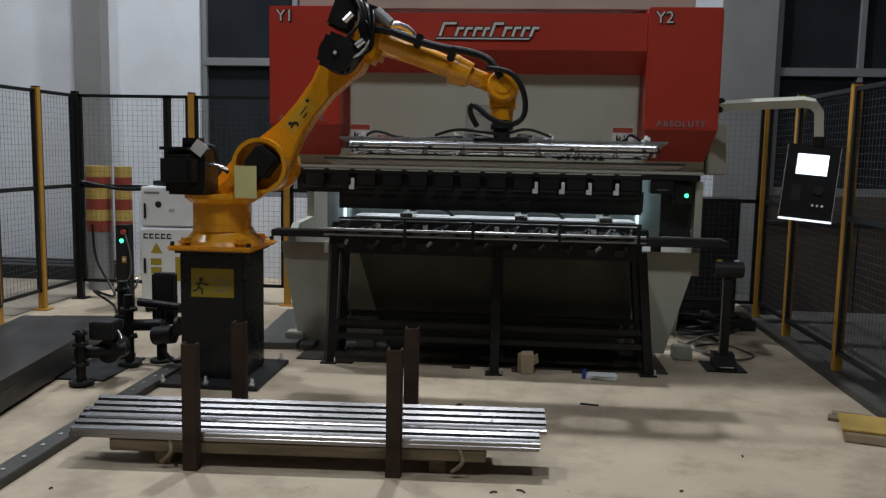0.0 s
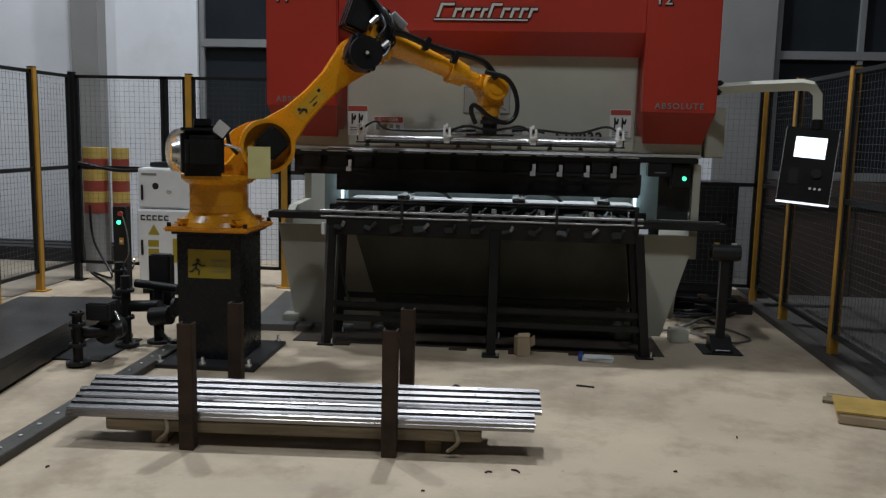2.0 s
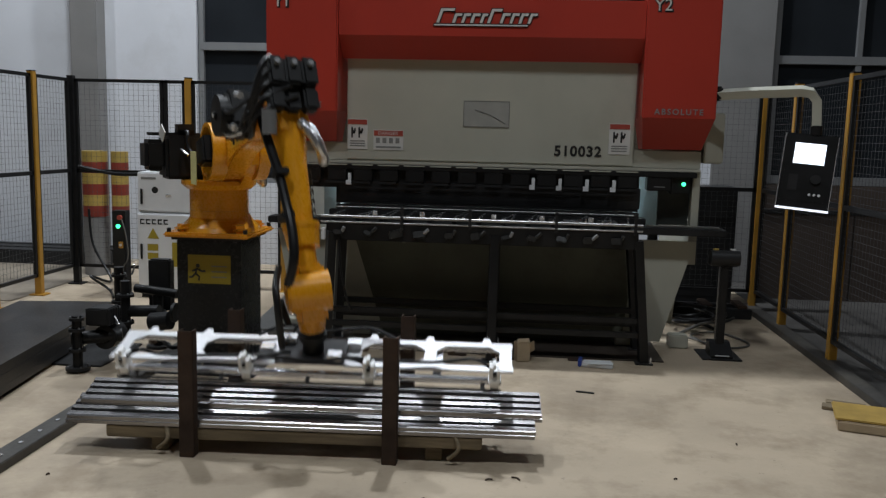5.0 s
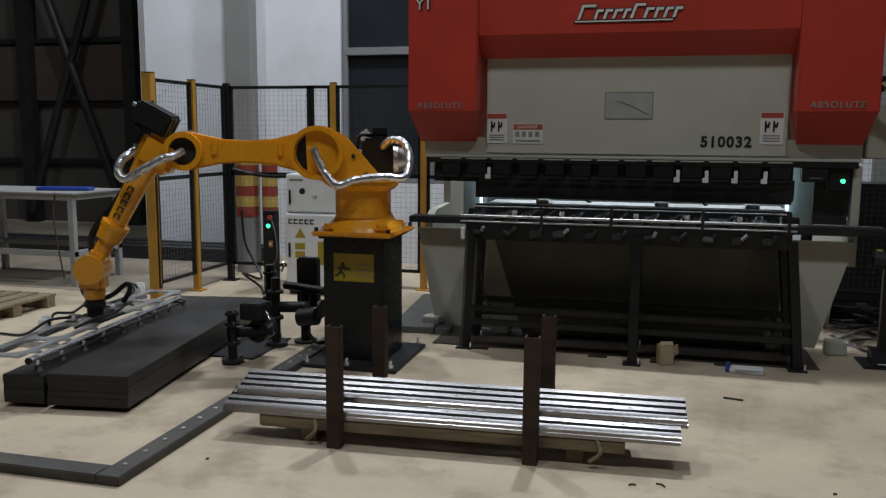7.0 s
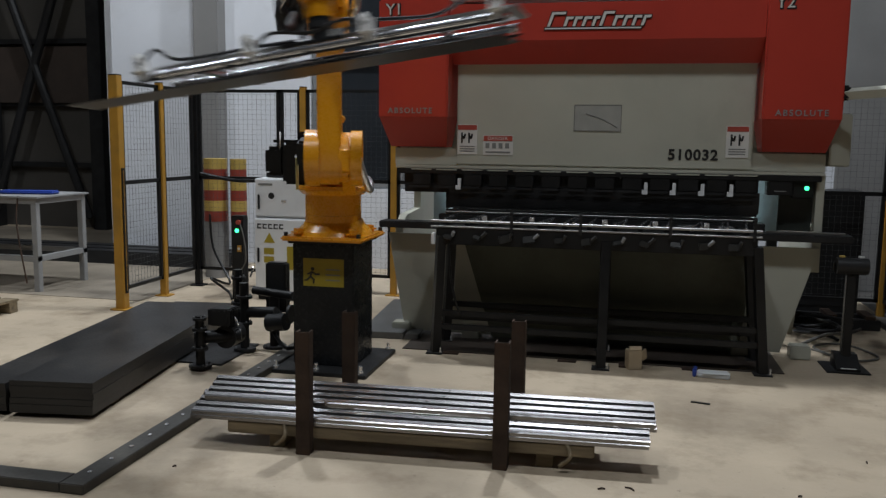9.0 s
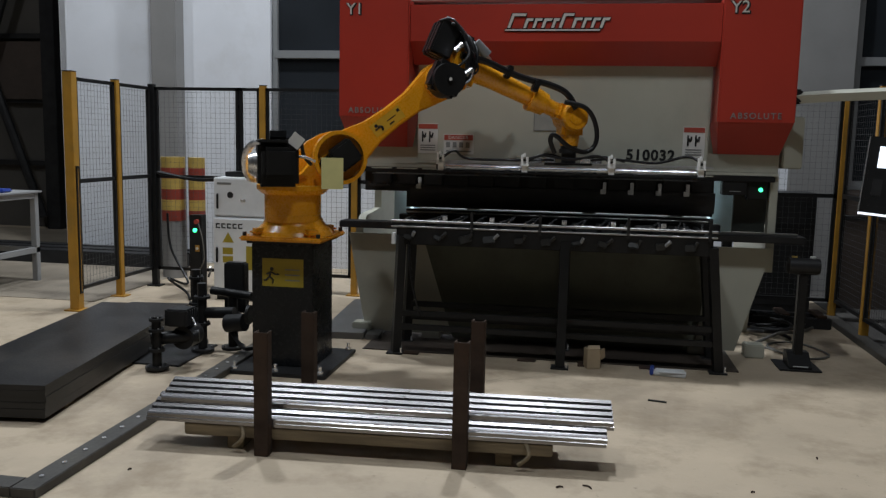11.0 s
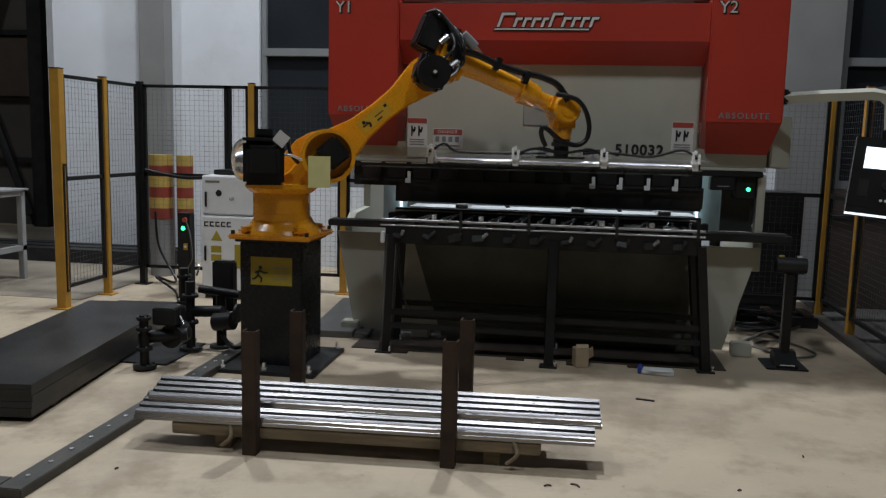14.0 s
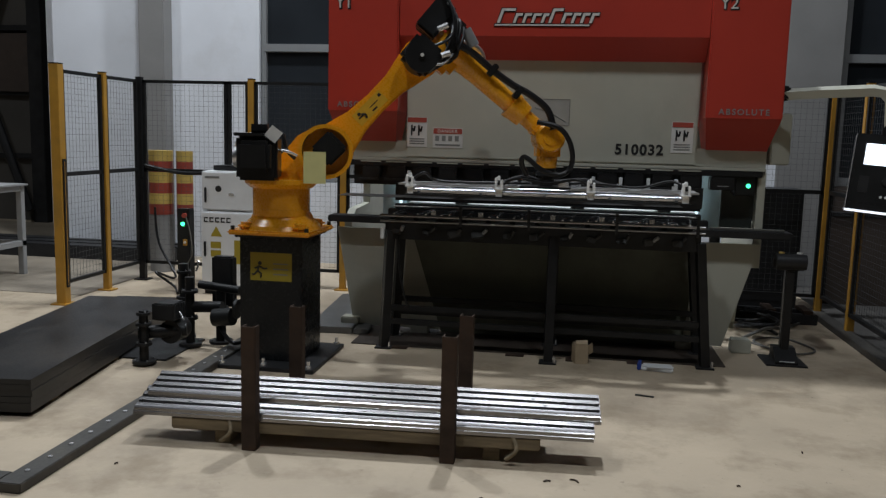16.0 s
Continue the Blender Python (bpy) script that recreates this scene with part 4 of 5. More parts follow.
for k in range(4):
    bx("board", BROWNWALL, pb, -1.75 + 0.9 * k, -0.03, 0, -0.86 + 0.9 * k, 0.03, 0.86, 0.004)
bx("cap_rail", MATT, pb, -1.76, -0.045, 0.8605, 1.86, 0.045, 0.90, 0.004)

# ---- fences ----
def fence_panel(fence, p0, p1, label="", z0=0.17, z1=2.0, pitch=0.05):
    p0, p1 = Vector((*p0, 0)), Vector((*p1, 0))
    d = p1 - p0
    w = d.length
    bm = bmesh.new()
    for a in ((0, z0, 0.03, z1), (w - 0.03, z0, w, z1), (0.0, z0, w, z0 + 0.03), (0.0, z1 - 0.03, w, z1), (0.0, 1.10, w, 1.135)):
        box(bm, a[0], -0.015, a[1], a[2], 0.015, a[3])
    f = part("panel", bm, BLACK, fence, label)
    f.matrix_basis = pose(*p0, 0, 0, math.degrees(math.atan2(d.y, d.x)))
    bm = bmesh.new()
    n = max(2, round(w / pitch))
    for i in range(1, n):
        box(bm, w * i / n - 0.0009, -0.0009, z0 + 0.02, w * i / n + 0.0009, 0.0009, z1 - 0.02)
    n = round((z1 - z0) / pitch)
    for i in range(1, n):
        z = z0 + (z1 - z0) * i / n
        box(bm, 0.02, 0.0010, z - 0.0009, w - 0.02, 0.0028, z + 0.0009)
    part("wire_mesh", bm, WIRE, f, kind="stuff")
    for x in (0.0, w):
        bx("bracket", BLACK, f, x - 0.02, -0.008, 1.80, x + 0.02, 0.008, 1.83, 0)
        bx("bracket", BLACK, f, x - 0.02, -0.008, 0.30, x + 0.02, 0.008, 0.33, 0)


def fence_post(fence, x, y, material=None, w=0.03, z=2.02, label=""):
    p = bx("post", material or FENCEYEL, fence, x - w, y - w, 0.0, x + w, y + w, z, 0.004, label)
    bx("foot", material or FENCEYEL, p, x - w - 0.04, y - w - 0.03, 0, x + w + 0.04, y + w + 0.03, 0.012, 0.002)
    bx("cap", BLACK, p, x - w, y - w, z + 0.0005, x + w, y + w, z + 0.008, 0)
    return p


fw = thing("safety_fence", "black mesh safety fence with yellow posts beside the gate", "fence", group="safety fences")
fence_panel(fw, (-4.2, 6.74), (-4.2, 7.34))
fence_panel(fw, (-4.2, 7.41), (-4.19, 7.96))
g = fence_post(fw, -4.2, 6.68, None, 0.042, 2.04, "broad yellow gate post")
bx("light_curtain", BLACK, g, -4.157, 6.66, 0.15, -4.147, 6.70, 1.25, 0, "black light curtain strip")
bx("light_slit", FENCEYEL, g, -4.1468, 6.675, 0.17, -4.1460, 6.682, 1.23, 0)
fence_post(fw, -4.2, 7.375)
fence_post(fw, -4.17, 7.99, BLACK)
fn = thing("safety_fence", "black mesh safety fence behind the robot cell", "fence", group="safety fences")
fence_panel(fn, (-4.14, 8.0), (-3.26, 8.0))
fence_panel(fn, (-3.25, 8.0), (-3.04, 8.0))
fence_panel(fn, (-2.98, 8.0), (-2.11, 8.0))
fence_panel(fn, (-2.05, 8.0), (-1.2, 8.0))
fence_post(fn, -3.01, 8.0)
fence_post(fn, -2.08, 8.0)
fence_post(fn, -1.17, 8.0, BLACK)
fe = thing("safety_fence", "black mesh safety fence with yellow posts beside the press", "fence", group="safety fences")
fence_panel(fe, (1.42, 8.0), (2.31, 8.0))
for a, b in ((7.97, 7.24), (7.18, 6.125), (6.065, 4.9)):
    fence_panel(fe, (2.36, a), (2.37, b))
fence_post(fe, 1.39, 8.0, BLACK)
fence_post(fe, 2.34, 8.0)
fence_post(fe, 2.37, 7.21)
fence_post(fe, 2.37, 6.095)
fence_post(fe, 2.37, 4.87, BLACK)
bm = bmesh.new()
tube(bm, [(-3.46, 7.3, 0.02), (-3.6, 7.5, 0.05), (-3.75, 7.45, 0.18), (-3.7, 7.75, 0.09), (-3.95, 7.9, 0.4), (-4.0, 7.93, 0.75)], 0.012)
tagged(part("loose_cable", bm, HOSE), "black cable hanging on the fence", "cable")
tb("fence_cable", HOSE, None, [(-4.1, 7.95, 1.16), (-3.7, 7.9, 1.10), (-3.3, 7.7, 1.12)], 0.018)
tagged(bpy.data.objects["fence_cable"], "dark blue cable run along the fence rail", "cable")
bm = bmesh.new()
tube(bm, [(1.5, 6.7, 0.02), (1.75, 6.45, 0.012), (1.95, 6.6, 0.012), (1.8, 6.95, 0.012), (1.55, 6.8, 0.012), (1.7, 6.35, 0.012), (1.62, 6.3, 0.012)], 0.008)
tagged(part("floor_cable", bm, CABLE), "grey control cable looped on the floor", "cable")
bm = bmesh.new()
tube(bm, [(1.4, 6.62, 0.05), (1.55, 6.6, 0.14), (1.7, 6.9, 0.10), (1.9, 7.3, 0.02), (2.1, 7.6, 0.012)], 0.012)
tagged(part("floor_cable", bm, CABLE), "grey control cable looped on the floor", "cable")
# same dark floor colour laid behind the press
bm = bmesh.new()
box(bm, 1.2, 8.05, 0.0, 2.27, 9.59, 0.006)
tagged(part("floor_strip", bm, bpy.data.materials["darkened_floor"]), "dark floor sheet behind the press", "floor", kind="structure")
for k, (x, y, r) in enumerate(((1.62, 7.05, 0.16), (1.72, 7.25, 0.20), (1.66, 7.45, 0.14))):
    bm = bmesh.new()
    tube(bm, [(x + r * math.cos(a * 0.7 + k), y + 0.8 * r * math.sin(a * 0.7 + k), 0.02 + 0.012 * a) for a in range(12)], 0.014, 8, 4)
    tagged(part("cable_coil", bm, HOSE), "loose coil of black cable on the floor", "cable", "cable coils")
sb = thing("steel_skid", "dark steel skid lying on the floor behind the press", "skid", (1.85, 7.72, 0))
for y in (-0.12, 0.10):
    bx("runner", MATT, sb, -0.38, y - 0.035, 0, 0.38, y + 0.035, 0.09, 0.006)
for x in (-0.3, 0.0, 0.3):
    bx("cross_piece", RUST, sb, x - 0.04, -0.15, 0.0905, x + 0.04, 0.14, 0.12, 0.004)
ch = thing("tool_cabinet", "dark steel cabinet standing behind the press", "cabinet", (1.95, 8.5, 0))
bx("body", MATT, ch, -0.28, -0.2, 0, 0.28, 0.2, 1.12, 0.006)
bx("door", BLACK, ch, -0.26, -0.215, 0.06, 0.26, -0.201, 1.08, 0.004)
fl = thing("cable_duct", "flat grey steel cable duct covers on the floor", "cable duct", (-1.62, 7.0, 0), turn=4)
bx("cover", DUCT, fl, -0.30, -0.75, 0, 0.05, 0.6, 0.05, 0.004)
bx("cover", DUCT, fl, 0.06, -0.75, 0, 0.17, 0.6, 0.04, 0.004)


# ---- robot: sizes of its joints ----
BX, BY, ZS = -1.783, 5.421, 1.406
A1, L2, A3, D4, D6 = 0.293, 0.853, 0.181, 0.977, 0.224
robot = thing("industrial_robot", "yellow six-axis industrial robot arm with black motors", "robot arm", (BX, BY, 0))


def moving(name, bm, material, label=""):
    return part(name, bm, material, robot, label)


# foot, fixed on the pedestal
bm = bmesh.new()
box(bm, -0.275, -0.255, 0.869, 0.275, 0.295, 0.90, 0.012)
cyl(bm, (0, 0.02, 0.895), (0, 0.02, 0.925), 0.262, 0.245, 40)
cyl(bm, (0, 0.02, 0.925), (0, 0.02, 0.965), 0.245, 0.205, 40)
cyl(bm, (0, 0.02, 0.965), (0, 0.02, 1.0), 0.205, 0.187, 40)
cyl(bm, (0, 0, 0.985), (0, 0, 1.03), 0.185, 0.185, 40)
for a in range(4):
    box(bm, 0.10, -0.05, 0.895, 0.30, 0.05, 0.945, 0.02, pose(0, 0.02, 0, 0, 0, 45 + 90 * a))
foot = moving("base", bm, YELLOW, "cast yellow base")
for x in (-0.245, 0.245):
    for y in (-0.225, 0.265):
        cy("base_bolt", MATT, foot, (x, y, 0.90), (x, y, 0.925), 0.014, seg=8)
# turret: origin on the turning axis, x towards the arm
bm = bmesh.new()
cyl(bm, (0, 0, 1.031), (0, 0, 1.165), 0.185, 0.185, 40)
cyl(bm, (0, 0, 1.165), (0, 0, 1.195), 0.20, 0.235, 40)
cyl(bm, (0, 0, 1.195), (0, 0, 1.222), 0.235, 0.235, 40)
prism(bm, [(-0.17, 1.20), (-0.12, 1.25), (0.10, ZS + 0.10), (0.20, ZS + 0.155), (A1, ZS + 0.16), (A1 + 0.15, ZS + 0.05), (A1 + 0.15, ZS - 0.07), (0.28, ZS - 0.17), (0.20, 1.18)], "y", 0.075, 0.155)
prism(bm, [(-0.10, 1.20), (0.05, 1.30), (0.12, ZS - 0.02), (0.17, ZS - 0.10), (0.19, 1.20)], "y", -0.10, 0.074)
ring(bm, (A1, 0.165, ZS), (0, 1, 0), 0.172, 0.142, 0.035, 40)
turret = moving("turret", bm, YELLOW, "yellow turning shoulder")
bm = bmesh.new()
prism(bm, [(A1 + 0.14 * math.cos(radians(a)), ZS + 0.14 * math.sin(radians(a))) for a in range(-80, 81, 20)], "y", 0.1552, 0.158)
part("shoulder_recess", bm, YELLOW, turret, "yellow plate inside the shoulder ring")
bm = bmesh.new()
prism(bm, [(A1 + 0.13 * math.cos(radians(a)), ZS + 0.13 * math.sin(radians(a))) for a in range(-62, 63, 20)], "y", 0.1582, 0.160)
part("cable_opening", bm, BLACK, turret, "dark cable opening in the shoulder ring")
for x, z in ((-0.02, 1.27), (0.06, ZS - 0.02)):
    cy("plug_bolt", MATT, turret, (x, 0.155, z), (x, 0.168, z), 0.013, seg=8)
bm = bmesh.new()
box(bm, -0.24, -0.33, 1.224, 0.01, -0.075, 1.50, 0.02)
box(bm, -0.22, -0.45, 1.28, -0.02, -0.32, 1.47, 0.025)
box(bm, -0.20, -0.28, 1.49, -0.02, -0.10, 1.57, 0.04)
box(bm, -0.24, -0.40, 1.495, -0.06, -0.10, 1.515, 0.004)
part("turn_motor", bm, BLACK, turret, "black servo motor")
bm = bmesh.new()
box(bm, -0.04, -0.005, -0.04, 0.04, 0.0, 0.04, 0.0, pose(-0.01, -0.345, 1.51, 0, 38, 8))
part("motor_tag", bm, WHITE, turret)
bm = bmesh.new()
cyl(bm, (-0.29, -0.10, 1.36), (-0.23, -0.10, 1.36), 0.06, 0.09)
cyl(bm, (-0.23, -0.10, 1.36), (-0.20, -0.10, 1.36), 0.09, 0.095)
part("motor_cap", bm, SILVERHOSE, turret, "silver wrapped motor cap")
tb("motor_cable", HOSE, turret, [(-0.1, -0.2, 1.50), (0.02, -0.2, 1.52), (0.05, -0.2, 1.42), (0.10, -0.16, 1.36)], 0.012)
tb("motor_cable", CHROME, turret, [(-0.07, -0.2, 1.40), (0.04, -0.24, 1.41), (0.12, -0.22, 1.38)], 0.009)
tb("shoulder_hose", SILVERHOSE, turret, [(A1 + 0.02, 0.165, ZS + 0.03), (A1 - 0.04, 0.20, ZS - 0.10), (A1 - 0.13, 0.24, ZS - 0.20), (0.05, 0.24, ZS - 0.17), (-0.12, 0.22, ZS - 0.15), (-0.27, 0.19, ZS - 0.15), (-0.30, 0.12, ZS - 0.02), (-0.26, 0.06, ZS + 0.07), (-0.18, -0.02, ZS + 0.08), (-0.12, -0.11, ZS + 0.02)], 0.026, "crumpled foil-wrapped hose", n=14, crease=0.07)
# upper arm: origin on the shoulder axis, x along the arm
bm = bmesh.new()
HW = 0.072
pts = [(-0.165 * math.cos(radians(a)), 0.165 * math.sin(radians(a))) for a in range(-75, 76, 15)]
arm_top = [(0.13, 0.125), (0.28, 0.085), (0.45, 0.072), (0.62, 0.078), (0.74, 0.105), (L2, 0.128)]
arm_end = [(L2 + 0.128 * math.sin(radians(a)), 0.128 * math.cos(radians(a))) for a in range(20, 161, 20)]
arm_low = [(x, -z) for x, z in arm_top[::-1]]
vs = prism(bm, pts + arm_top + arm_end + arm_low, "y", -HW, HW)
es = [e for e in bm.edges if abs(e.verts[0].co.y - e.verts[1].co.y) < 1e-6]
bmesh.ops.bevel(bm, geom=es, offset=0.012, segments=2, affect="EDGES")
arm = moving("upper_arm", bm, YELLOW, "long yellow cast upper arm")
for x, y, r_out, r_in, deep in ((0, -0.105, 0.175, 0.150, 0.045), (0, 0.085, 0.150, 0.120, 0.03), (L2, 0.09, 0.122, 0.088, 0.03)):
    bm = bmesh.new()
    ring(bm, (x, y, 0), (0, 1, 0), r_out, r_in, deep)
    part("hub_ring", bm, YELLOW, arm)
for x in (0.24, 0.66):
    cy("lifting_boss", YELLOW, arm, (x, 0.07, -0.02), (x, 0.07, 0.05), 0.022)
cy("hub_recess", MATT, arm, (L2, 0.073, 0), (L2, 0.080, 0), 0.089, seg=28)
bm = bmesh.new()
box(bm, -0.05, -0.20, -0.085, 0.115, -0.073, 0.08, 0.015)
box(bm, -0.13, -0.14, -0.05, -0.05, -0.073, 0.06, 0.01)
part("shoulder_motor", bm, BLACK, arm, "black servo motor in the shoulder ring")
s = bx("warning_sticker", mat("amber_label", (0.62, 0.34, 0.02), 0.5, 0, 0.08, 14), arm, 0.28, -HW - 0.002, -0.045, 0.52, -HW - 0.0005, 0.045, 0, "yellow and black warning stickers")
bm = bmesh.new()
cyl(bm, (0.32, -HW - 0.004, 0.02), (0.32, -HW - 0.003, 0.02), 0.012, seg=10)
tube(bm, [(0.33, -HW - 0.003, 0.01), (0.35, -HW - 0.003, -0.01), (0.34, -HW - 0.003, -0.03)], 0.007, 6)
tube(bm, [(0.30, -HW - 0.003, 0.0), (0.35, -HW - 0.003, 0.0)], 0.005, 6)
box(bm, 0.40, -HW - 0.0035, -0.03, 0.44, -HW - 0.0022, -0.02)
box(bm, 0.40, -HW - 0.0035, 0.0, 0.47, -HW - 0.0022, 0.006)
box(bm, 0.49, -HW - 0.0035, 0.01, 0.51, -HW - 0.0022, 0.03)
part("pictogram", bm, INK, s, kind="stuff")
tag = bx("paper_tag", PAPER, turret, 0.16, -0.215, ZS - 0.20, 0.30, -0.211, ZS - 0.0, 0, "yellow paper tag hanging from the shoulder")
# forearm: origin on the elbow axis, x along the forearm
bm = bmesh.new()
box(bm, -0.015, -0.10, 0.02, 0.21, 0.10, A3 + 0.085, 0.035)
cyl(bm, (0, -0.125, 0), (0, 0.06, 0), 0.115, 0.115, 32)
cyl(bm, (0.14, 0, A3), (0.34, 0, A3), 0.09, 0.072, 28)
cyl(bm, (0.34, 0, A3), (0.66, 0, A3), 0.072, 0.062, 28)
cyl(bm, (0.64, 0, A3), (0.67, 0, A3), 0.092, 0.092, 28)
cyl(bm, (0.67, 0, A3), (0.76, 0, A3), 0.088, 0.078, 28)
cyl(bm, (0.76, 0, A3), (0.86, 0, A3), 0.055, 0.055, 24)
box(bm, 0.84, -0.075, A3 - 0.055, 0.91, 0.075, A3 + 0.055, 0.02)
box(bm, 0.88, -0.085, A3 - 0.06, D4 + 0.03, -0.048, A3 + 0.06, 0.015)
box(bm, 0.88, 0.048, A3 - 0.06, D4 + 0.03, 0.085, A3 + 0.06, 0.015)
fore = moving("forearm", bm, YELLOW, "yellow tapered forearm with hollow wrist")
bm = bmesh.new()
cyl(bm, (0, -0.126, 0), (0, -0.30, 0), 0.115, 0.105, 28)
box(bm, -0.11, -0.27, -0.10, 0.10, -0.127, 0.11, 0.025)
cyl(bm, (0, -0.30, 0), (0, -0.315, 0), 0.02)
part("elbow_motor", bm, BLACK, fore, "black elbow servo motor")
cy("motor_mark", WHITE, fore, (0, -0.301, 0.0), (0, -0.318, 0.0), 0.011, seg=12)
for y in (-0.085, 0.0, 0.085):
    m = bx("wrist_motor", BLACK, fore, -0.165, y - 0.041, A3 - 0.04, -0.016, y + 0.041, A3 + 0.20, 0.014, "black wrist servo motor")
    bx("motor_end", BLACK, m, -0.0155, y - 0.038, A3 + 0.087, 0.10, y + 0.038, A3 + 0.17 - 0.02 * (y == 0), 0.012)
    cy("motor_connector", ALU, m, (-0.12, y, A3 + 0.20), (-0.12, y, A3 + 0.225), 0.014, seg=10)
tb("connector_hose", HOSE, fore, [(-0.06, -0.26, 0.02), (0.02, -0.28, 0.10), (0.06, -0.27, 0.2), (0.02, -0.2, 0.28)], 0.010)
tb("connector_hose", CHROME, fore, [(0.05, -0.28, -0.03), (0.13, -0.26, 0.05), (0.14, -0.2, 0.14)], 0.008)
for k in range(5):
    tb("elbow_cable", HOSE, fore, [(-0.17 + 0.05 * k, -0.10 + 0.03 * k, A3 + 0.17), (-0.10 + 0.05 * k, -0.16, A3 + 0.20 - 0.02 * k), (0.03 + 0.03 * k, -0.20, A3 + 0.10 - 0.03 * k), (0.10, -0.22 + 0.02 * k, 0.10 - 0.03 * k), (0.04, -0.24, 0.0)], 0.010 + 0.002 * (k % 2))
for x, z in ((0.08, 0.20), (0.13, 0.15)):
    ring_bm = bmesh.new()
    ring(ring_bm, (x, -0.19, z), (0.5, 0.6, 0.3), 0.05, 0.042, 0.006, 20)
    part("cable_loop", ring_bm, HOSE, fore)
cy("cable_gland", CHROME, fore, (0.09, -0.255, 0.08), (0.12, -0.25, 0.13), 0.018, seg=10)
cy("cable_gland", CHROME, fore, (-0.03, -0.24, 0.19), (0.0, -0.24, 0.25), 0.018, seg=10)
tb("elbow_cable", HOSE, fore, [(0.02, -0.14, 0.28), (0.12, -0.18, A3 + 0.02), (0.15, -0.17, A3 - 0.08), (0.08, -0.2, 0.04)], 0.018)
cy("vacuum_pump", ALU, fore, (0.10, -0.13, A3 + 0.14), (0.21, -0.13, A3 + 0.10), 0.036)
tb("dress_hose", HOSE, fore, [(0.04, -0.14, A3 + 0.02), (0.22, -0.13, A3 + 0.06), (0.40, -0.10, A3 + 0.07), (0.56, -0.09, A3 + 0.09), (0.70, -0.09, A3 + 0.12), (0.84, -0.10, A3 + 0.12), (0.95, -0.12, A3 + 0.05)], 0.023)
for x in (0.40, 0.62):
    bx("hose_clamp", BLACK, fore, x - 0.02, -0.125, A3 + 0.03, x + 0.02, -0.06, A3 + 0.115, 0.006)
tb("elbow_hose", SILVERHOSE, fore, [(0.0, 0.10, 0.0), (0.05, 0.15, 0.03), (0.10, 0.17, 0.08), (0.22, 0.17, 0.155), (0.32, 0.15, 0.22), (0.31, 0.12, 0.29), (0.23, 0.08, 0.31), (0.14, 0.04, 0.27)], 0.027, "crumpled foil-wrapped hose", n=14, crease=0.07)
bm = bmesh.new()
for i in range(5):
    box(bm, 0.36 + 0.05 * i, 0.083 - 0.002 * i, A3 - 0.02, 0.395 + 0.05 * i, 0.086 - 0.002 * i, A3 - 0.01)
    box(bm, 0.36 + 0.05 * i, 0.083 - 0.002 * i, A3 + 0.012, 0.395 + 0.05 * i, 0.086 - 0.002 * i, A3 + 0.022)
    box(bm, 0.36 + 0.05 * i, 0.083 - 0.002 * i, A3 - 0.01, 0.369 + 0.05 * i, 0.086 - 0.002 * i, A3 + 0.012)
part("emblem", bm, INK, fore, "dark maker emblem of block strokes")
# hand: origin on the wrist axis, tool side towards -z
bm = bmesh.new()
cyl(bm, (0, -0.095, 0), (0, 0.095, 0), 0.098, 0.098, 32)
cyl(bm, (0, -0.112, 0), (0, -0.095, 0), 0.085, 0.098, 32)
box(bm, -0.08, -0.075, -0.15, 0.08, 0.075, 0.01, 0.025)
cyl(bm, (0, 0, -0.13), (0, 0, -0.20), 0.072, 0.064, 28)
hand = moving("wrist", bm, YELLOW, "yellow wrist head")
cy("wrist_cover", YELLOW, hand, (0, -0.1125, 0), (0, -0.118, 0), 0.05, seg=24)
tb("dress_loop", HOSE, hand, [(-0.10, -0.13, 0.10), (0.03, -0.16, 0.07), (0.10, -0.165, 0.0), (0.135, -0.165, -0.11), (0.12, -0.16, -0.20), (0.05, -0.155, -0.24), (-0.06, -0.15, -0.21), (-0.15, -0.14, -0.14), (-0.185, -0.13, -0.13), (-0.19, -0.12, -0.175), (-0.15, -0.10, -0.25)], 0.017)
cy("tool_flange", BLACK, hand, (0, 0, -0.2005), (0, 0, -D6), 0.06)

# ---- vacuum gripper: origin on the tool flange, long side along x ----
GZ = -0.205
PLATE = mat("milled_aluminium_plate", (0.58, 0.58, 0.59), 0.33, 0.8, 0.08, 8, wear=0.05)
grip = thing("vacuum_gripper", "long aluminium vacuum gripper frame with suction cups", "gripper")
bm = bmesh.new()
cyl(bm, (0, 0, -0.028), (0, 0, 0), 0.07)
cyl(bm, (0, 0, -0.098), (0, 0, -0.0281), 0.052)
box(bm, -0.17, -0.12, -0.112, 0.17, 0.12, -0.098, 0.003)
part("mounting_plate", bm, MATT, grip)
LOW = pose(0, 0, -0.062)
for sx in (-1, 1):
    bm = bmesh.new()
    for x0, x1 in ((0.17, 0.24), (0.55, 0.61), (0.92, 0.98)):
        box(bm, sx * x0, -0.115, -0.052, sx * x1, 0.115, -0.040, 0.003)
    for y0, y1 in ((-0.13, -0.085), (0.085, 0.13)):
        box(bm, sx * 0.165, y0, -0.0525, sx * 0.985, y1, -0.0395, 0.003)
    for cx in (0.24, 0.55, 0.61, 0.92):
        for s in (-1, 1):
            k = 1 if cx in (0.24, 0.61) else -1
            prism(bm, [(sx * cx, s * 0.087), (sx * (cx + 0.05 * k), s * 0.087), (sx * cx, s * 0.04)], "z", -0.0521, -0.0399)
    part("frame_plate", bm, PLATE, grip, "bright plate with long cut-outs")
